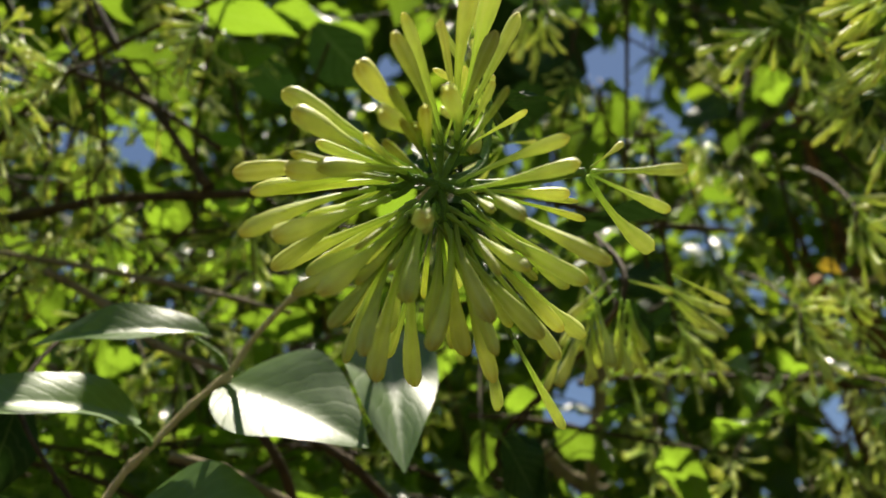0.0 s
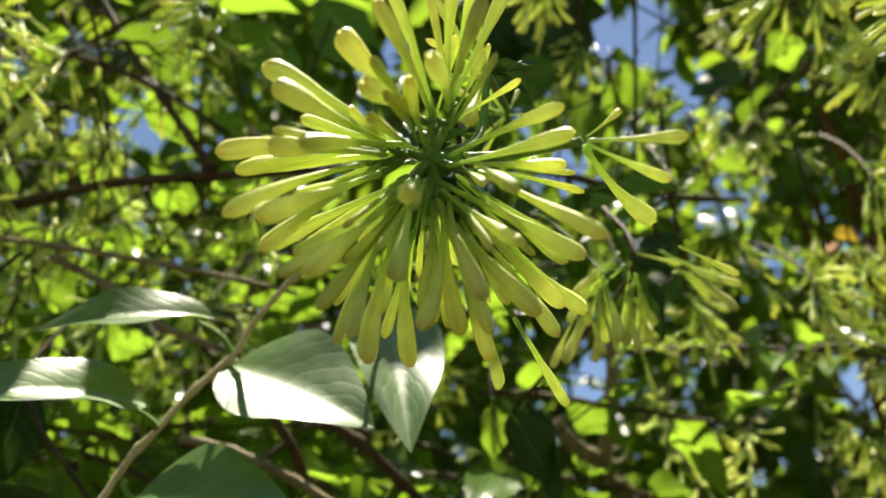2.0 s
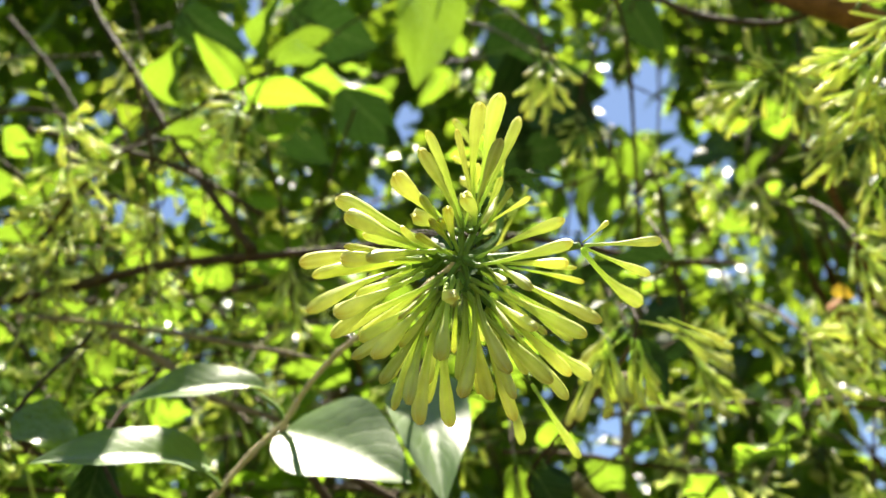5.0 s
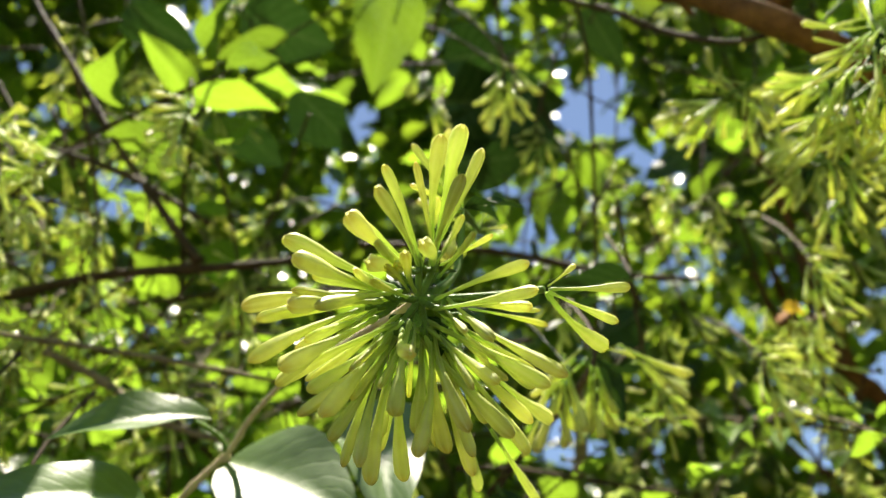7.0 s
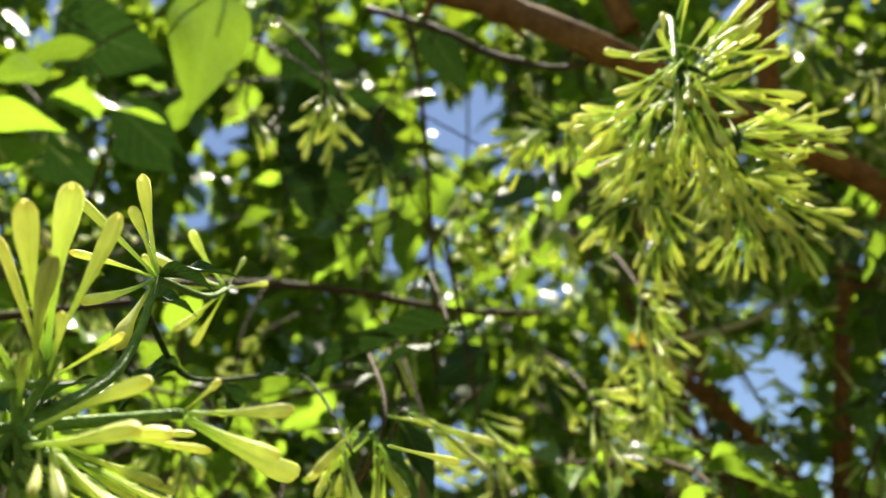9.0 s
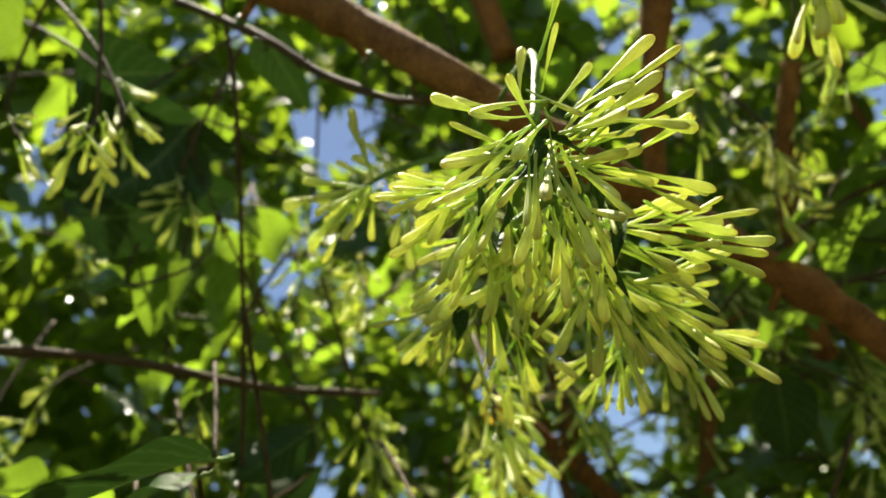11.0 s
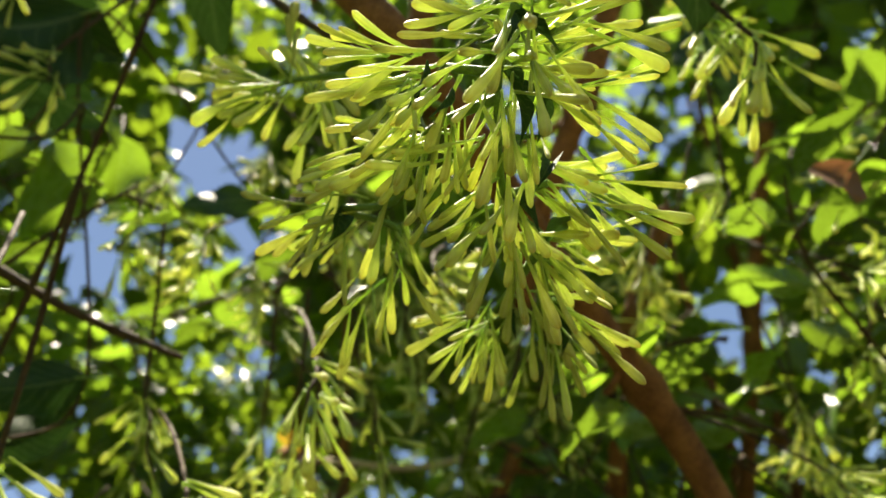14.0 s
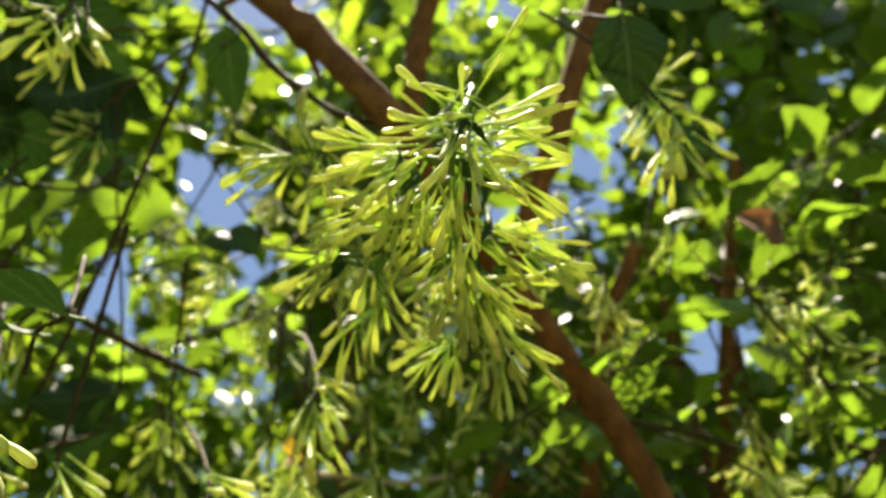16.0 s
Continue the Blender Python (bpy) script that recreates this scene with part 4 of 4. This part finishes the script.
def dense_spray(seed, count, spread, label):
    """A spray whose flowers stand too close to be told apart: a stalk, and all its flowers as one part."""
    r = random.Random(seed)
    top = root("flower_spray", (0, 0, 0), label, "flower spray", "dense sprays in the shrub")
    line = [Vector((0.02, 0.05, 0.09)), Vector((0.008, 0.02, 0.05)), Vector((0.002, 0, 0.016)), Vector((0, 0, 0)), Vector((0.004, 0.002, -0.02)), Vector((0.002, 0.004, -0.04))]
    under("stalk", tube_mesh("stalk", line, [0.0012, 0.0011, 0.001, 0.0009, 0.0007, 0.0005], TWIG_DARK_SHADED, 5), top, Matrix())
    one = np.array([v.co for v in SMALL_FLOWER.vertices])
    polys = [tuple(p.vertices) for p in SMALL_FLOWER.polygons]
    tube_uv = np.stack([np.tile(np.arange(6) / 6, len(one) // 6), one[:, 1]], 1)
    verts, faces, uvs = [], [], []
    for q, share in zip(line[2:], (0.3, 0.3, 0.2, 0.2)):
        mean = (r.uniform(-0.6, 0.6), r.uniform(-0.7, 0.3), -0.8)
        for k in range(max(3, int(count * share))):
            way = cone_way(mean, spread, r)
            foot = q + way * r.uniform(0.001, 0.008)
            m = along(foot, foot + way * 0.024 * r.uniform(0.7, 1.1), (r.gauss(0, 1), 0.3, r.gauss(0, 1)))
            m = m @ Matrix.Diagonal((0.024 * r.uniform(0.75, 1.0), 1, r.uniform(0.75, 1.0), 1))
            a = np.array(m)
            b = len(verts) * len(one)
            verts.append(one @ a[:3, :3].T + a[:3, 3])
            faces += [tuple(i + b for i in p) for p in polys]
            uvs.append(tube_uv)
    under("bloom", mesh_from("bloom", np.concatenate(verts), faces, np.concatenate(uvs), FLOWER), top, Matrix())["kind"] = "stuff"
    return top


def leafy_twig(seed, count, facing=None):
    """A thin twig with alternate leaves, hanging out from the origin along +x."""
    r = random.Random(seed)
    top = root("leafy_twig", (0, 0, 0), "thin twig with glossy green ovate leaves", "twig", "leafy twigs in the shrub")
    span = 0.03 * count
    line = [Vector((span * k / 4, 0.01 * math.sin(k + seed), -0.012 * k * k / 4)) for k in range(5)]
    under("stem", tube_mesh("stem", line, [0.002, 0.0018, 0.0015, 0.0012, 0.0008], TWIG_DARK_SHADED, 6, 0.05, seed, 5), top, Matrix())
    for k in range(count):
        t = (k + 0.7) / count
        i = min(3, int(t * 4))
        foot = line[i].lerp(line[i + 1], t * 4 - i)
        side = 1 if k % 2 else -1
        way = Vector((0.55, side * r.uniform(0.5, 1.0), r.uniform(-0.45, 0.25))).normalized()
        size = r.uniform(0.035, 0.066)
        base = foot + way * 0.008
        normal = Vector((r.uniform(-0.4, 0.4), r.uniform(-0.4, 0.4), 1)) if facing is None else Vector(facing) + Vector((r.gauss(0, 0.25), r.gauss(0, 0.25), r.gauss(0, 0.25)))
        add_leaf(top, base, base + way * size, normal, size * r.uniform(0.4, 0.52), None, r.randrange(50), petiole=0.008)
    return top


sprays = [hanging_spray(100 + k, 12 + 3 * k) for k in range(4)]
dense = [dense_spray(140 + k, 14 + 5 * k, 55, "drooping cluster of many pale yellow-green flowers deeper in the shrub") for k in range(5)]
twigs = [leafy_twig(200 + k, 5 + k) for k in range(4)]
outward = [leafy_twig(240 + k, 5 + k, (0.05, -0.72, 0.62)) for k in range(3)]
glowing = [leafy_twig(260 + k, 5 + k, (0.05, 0.5, 0.85)) for k in range(3)]
TIES = [(0.086, 0.301, 1.971), (0.077, 0.289, 1.960), (-0.112, 0.271, 1.921), (-0.241, 0.366, 1.984), (-0.250, 0.394, 1.942), (-0.211, 0.401, 1.951), (-0.260, 0.378, 1.969), (0.301, 0.133, 1.890), (0.083, 0.339, 2.031),
        (0.114, 0.369, 1.990), (0.309, 0.738, 1.847), (0.380, 0.783, 1.874), (0.342, 0.747, 1.922), (0.113, 0.367, 1.780), (0.150, 0.372, 1.783), (0.200, 0.341, 1.775), (0.032, 0.349, 2.022), (0.187, 0.448, 1.979), (0.121, 0.441, 1.887), (0.235, 0.318, 1.823), (0.414, 0.202, 1.938)]
rnd = random.Random(77)
for k, q in enumerate(TIES):
    m = Matrix.Translation(q) @ pose(0, 0, 0, rnd.uniform(-15, 15), rnd.uniform(-15, 15), rnd.uniform(0, 360))
    if k < 4:
        sprays[k].matrix_basis = m
    else:
        copy_thing(sprays[k % 4], m)
SPRAY_ZONES = [((-55, 85), (-2, 62), (0.55, 1.1), 90), ((22, 80), (4, 46), (0.42, 0.75), 48), ((-48, -8), (2, 48), (0.42, 0.7), 50), ((5, 45), (-4, 18), (0.5, 0.9), 20)]
for number, (az_span, el_span, r_span, total) in enumerate(SPRAY_ZONES):
    placed = 0
    while placed < total:
        az, el, r = rnd.uniform(*az_span), rnd.uniform(*el_span), rnd.uniform(*r_span)
        way = way_of(az, el)
        if in_opening(way) or shades_flowers(CLEARING + way * r, 0.1):
            continue
        m = Matrix.Translation(CLEARING + way * r) @ pose(0, 0, 0, rnd.uniform(-20, 20), rnd.uniform(-20, 20), rnd.uniform(0, 360))
        if number == 0 and placed < 5:
            dense[placed].matrix_basis = m
        else:
            copy_thing(dense[placed % 5], m)
        placed += 1
OUT_SPOTS = [(-0.218, 0.386, 1.735), (-0.196, 0.423, 1.729), (-0.190, 0.440, 1.754), (-0.130, 0.459, 1.763), (-0.068, 0.461, 1.731), (-0.246, 0.387, 1.808), (0.593, 0.221, 1.910), (0.558, 0.294, 1.872), (0.611, 0.232, 1.863), (0.542, 0.298, 1.940), (0.583, 0.210, 1.972), (0.100, 0.463, 1.872)]
SHAFTS += [Vector(q) for q in OUT_SPOTS]
SUNNY = [(-0.241, 0.341, 1.881), (-0.198, 0.333, 1.836), (-0.188, 0.363, 1.894), (-0.214, 0.348, 1.797), (-0.170, 0.401, 1.853), (-0.218, 0.287, 1.875), (-0.145, 0.423, 1.831), (-0.191, 0.394, 1.804), (-0.191, 0.283, 1.898), (-0.154, 0.323, 1.954), (-0.122, 0.315, 1.973), (-0.193, 0.242, 1.888)]
for k, q in enumerate(SUNNY):
    copy_thing(dense[k % 3], Matrix.Translation(q) @ pose(0, 0, 0, rnd.uniform(-25, 25), rnd.uniform(-25, 25), rnd.uniform(0, 360)))
for k, q in enumerate(((0.035, 0.471, 1.775), (0.079, 0.525, 1.759), (0.013, 0.484, 1.739), (0.113, 0.498, 1.814), (0.045, 0.486, 1.727), (0.202, 0.547, 1.758), (0.232, 0.465, 1.791))):
    copy_thing((twigs + dense[:2])[k % 6], Matrix.Translation(q) @ pose(0, 0, 0, rnd.uniform(-25, 25), rnd.uniform(-25, 25), rnd.uniform(0, 360)))
    SHAFTS.append(Vector(q))
SHAFTS += [Vector(q) for q in SUNNY]
LOW_LEFT = [(-0.291, 0.446, 1.959), (-0.276, 0.507, 1.954), (-0.207, 0.453, 1.925), (-0.187, 0.501, 1.929), (-0.266, 0.447, 1.865), (-0.240, 0.498, 1.874), (-0.179, 0.529, 1.888), (-0.340, 0.478, 1.926), (-0.259, 0.518, 1.766), (-0.161, 0.492, 1.782), (-0.097, 0.553, 1.776), (-0.059, 0.612, 1.775), (0.011, 0.554, 1.826), (-0.270, 0.461, 2.024)]
for k, q in enumerate(LOW_LEFT):
    copy_thing((twigs + sprays)[k % 7], Matrix.Translation(q) @ pose(0, 0, 0, rnd.uniform(-35, 20), rnd.uniform(-30, 30), rnd.uniform(0, 360)))
SUNLIT = [(outward, (-52, 2), (-4, 36), (0.5, 0.85), 44), (outward, (36, 82), (2, 44), (0.6, 0.95), 16), (glowing, (-52, -20), (8, 27), (0.52, 0.72), 24), (glowing, (-40, 30), (0, 13), (0.48, 0.75), 18), (outward, (-46, -12), (-4, 10), (0.5, 0.68), 14), (dense[:2], (24, 84), (8, 44), (0.45, 0.75), 10), (dense[:2], (-50, 0), (-2, 44), (0.42, 0.7), 14)]
for k, q in enumerate(OUT_SPOTS):
    copy_thing(outward[k % 3], Matrix.Translation(q) @ pose(0, 0, 0, rnd.uniform(-15, 15), rnd.uniform(-20, 30), rnd.uniform(-30, 30) + 180 * (k % 2)))
for kinds, az_span, el_span, r_span, number in SUNLIT:  # leaves that hang outwards, into the light
    placed = 0
    while placed < number:
        way = way_of(rnd.uniform(*az_span), rnd.uniform(*el_span))
        if in_opening(way, -0.0005):
            continue
        spot = CLEARING + way * rnd.uniform(*r_span)
        if shades_flowers(spot, 0.13):
            continue
        m = Matrix.Translation(spot) @ pose(0, 0, 0, rnd.uniform(-15, 15), rnd.uniform(-35, 45), rnd.uniform(-30, 30) + rnd.choice((0, 0, 0, 180)))
        if placed < len(kinds) and kinds[placed].matrix_basis.translation.length < 0.001:
            kinds[placed].matrix_basis = m
        else:
            copy_thing((kinds + kinds + dense[:2])[placed % (2 * len(kinds) + 2)], m)
        placed += 1
placed = 0
while placed < 145:
    az, el, r = rnd.uniform(-60, 95), rnd.uniform(-8, 62), rnd.uniform(0.62, 1.3)
    way = way_of(az, el)
    if in_opening(way, -0.0008) or (az < 0 and el > 36 and rnd.random() < 0.75) or shades_flowers(CLEARING + way * r, 0.15):
        continue
    m = Matrix.Translation(CLEARING + way * r) @ pose(0, 0, 0, rnd.uniform(-35, 35), rnd.uniform(-35, 45), rnd.uniform(0, 360))
    if placed < 4:
        twigs[placed].matrix_basis = m
    else:
        copy_thing(twigs[placed % 4], m)
    placed += 1


def crown_mesh(count, az_span, el_span, r_span, size_span, seed, keep_openings=True, lump=0.0):
    """Many small leaves between two distances from the clearing, thinning out upwards. Returns the mesh and the spots of its leaves."""
    rng = np.random.default_rng(seed)
    spots = []
    while len(spots) < count:
        az, el = rng.uniform(*az_span), rng.uniform(*el_span)
        far = r_span[1] if el < 40 else r_span[1] + (r_span[0] - r_span[1]) * 0.55 * min(1.0, (el - 40) / 25)
        r = rng.uniform(r_span[0], far)
        way = way_of(az, el)
        if (az < -5 and el > 46 and r_span[0] < 1.2) or rng.random() > THIN_TOP(el, az, r_span[0] > 1.2) or (keep_openings and in_opening(way)):
            continue
        q = CLEARING + way * r
        if q.z < 0.08 or shades_flowers(q, 0.07 if r < 1.4 else 0.11, SHAFTS) or noise.noise(q * (2.2 / r_span[0])) < lump:
            continue
        spots.append(q)
    spots = np.array(spots)
    n = len(spots)
    size = rng.uniform(*size_span, n)
    y = rng.normal(size=(n, 3))
    y[:, 2] -= 0.5
    y /= np.linalg.norm(y, axis=1, keepdims=True)
    inward = spots - np.array(CLEARING)
    inward /= -np.linalg.norm(inward, axis=1, keepdims=True)
    up = rng.normal(size=(n, 3)) * 0.6 + (0, 0, 0.95) + 0.5 * inward
    x = np.cross(y, up)
    x /= np.linalg.norm(x, axis=1, keepdims=True)
    z = np.cross(x, y)
    shape = np.array([(0, 0, 0), (-0.2, 0.28, 0.05), (0, 0.3, -0.02), (0.2, 0.28, 0.05), (-0.19, 0.62, 0.0), (0, 0.64, -0.09), (0.19, 0.62, 0.0), (0, 1.0, -0.22)])
    wide = rng.uniform(0.85, 1.25, n)
    verts = spots[:, None, :] + size[:, None, None] * (shape[None, :, 0:1] * wide[:, None, None] * x[:, None, :] + shape[None, :, 1:2] * y[:, None, :] + shape[None, :, 2:3] * z[:, None, :])
    faces = []
    for i in range(n):
        b = 8 * i
        faces += [(b, b + 2, b + 1), (b, b + 3, b + 2), (b + 1, b + 2, b + 5, b + 4), (b + 2, b + 3, b + 6, b + 5), (b + 4, b + 5, b + 7), (b + 5, b + 6, b + 7)]
    uvs = np.tile(np.stack([0.5 + shape[:, 0] * 2.4, shape[:, 1]], 1), (n, 1))
    return mesh_from("crown", verts.reshape(-1, 3), faces, uvs, LEAF_MASS), spots


def THIN_TOP(el, az, deep):
    """The share of leaves that a crown keeps at a height: thin over the sunny side."""
    if az < -2:
        start = 60 if deep else 30
        return (1.0 if el < start else max(0.18, 1.0 - (el - start) / 34)) * (0.3 if el > 55 else 1.0)
    if deep:
        return 1.0 if el < 56 else 0.6
    start = 40 if az < 44 else 24
    return 1.0 if el < start else max(0.24, 1.0 - (el - start) / 34)


def shrub(count, az_span, el_span, r_span, size_span, seed, label, keep_openings=True, lump=0.0, stems=4):
    """A shrub rooted in the ground: arching stems, limbs, and a crown of many small leaves."""
    r = random.Random(seed)
    me, spots = crown_mesh(count, az_span, el_span, r_span, size_span, seed, keep_openings, lump)
    mid = polar(sum(az_span) / 2, 0, 1000.0) * (0.45 * r_span[0] + 0.55 * r_span[1])
    foot = Vector((CLEARING.x + mid.x, CLEARING.y + mid.y, -0.02))
    top = root("shrub", foot, label, "shrub", "shrubs round the clearing")
    under("crown", me, top, Matrix())
    for k in range(stems):
        goal = Vector(spots[r.randrange(len(spots))])
        goal = goal + (foot - goal) * 0.08
        if in_opening((goal - CLEARING).normalized(), -0.001):
            continue
        start = foot + Vector((r.uniform(-0.12, 0.12), r.uniform(-0.12, 0.12), 0))
        bend = start.lerp(goal, 0.5) + Vector((0, 0, 0.25)) + mid.normalized() * 0.12
        line = [start, start.lerp(bend, 0.5) + Vector((0, 0, 0.1)), bend, bend.lerp(goal, 0.55) + Vector((0, 0, 0.05)), goal]
        stem = under("stem", tube_mesh("stem", [q - start for q in line], [0.02, 0.017, 0.013, 0.008, 0.004], BARK, 9, 0.07, seed * 7 + k, 9), top, Matrix.Translation(start))
        for h in range(3):
            spot = line[2].lerp(line[3], h / 3)
            to = Vector(spots[r.randrange(len(spots))])
            end = spot + (to - spot).normalized() * min(0.5, (to - spot).length)
            under("limb", tube_mesh("limb", [Vector(), (end - spot) * 0.5 + Vector((0, 0, 0.03)), end - spot], [0.007, 0.005, 0.002], BARK, 6, 0.06, seed + h), stem, Matrix.Translation(spot))
    return top


NEAR = [(-70, -36), (-36, -8), (-8, 18), (18, 44), (44, 70), (70, 100)]
for k, span in enumerate(NEAR):
    shrub(1400, span, (-15, 60), (0.9, 1.6), (0.035, 0.07), 31 + k, "flowering shrub with dense glossy green leaves in broken sunlight", lump=-0.1, stems=2)
DEEP = [(-75, -45), (-45, -15), (-15, 15), (15, 45), (45, 75), (75, 105)]
for k, span in enumerate(DEEP):
    shrub(6000, span, (-22, 64), (1.5, 2.5), (0.06, 0.12), 51 + k, "tall green shrub standing behind in deeper shade", lump=-0.25, stems=5)
# added out of view behind the camera, tall enough to cut the sky's fill
for k, span in enumerate([(105, 150), (150, 195), (195, 240), (240, 285)]):
    shrub(2600, span, (-28, 48), (1.6, 3.0), (0.06, 0.12), 71 + k, "unseen green shrub added behind the camera to hold off sky light", False, stems=4)
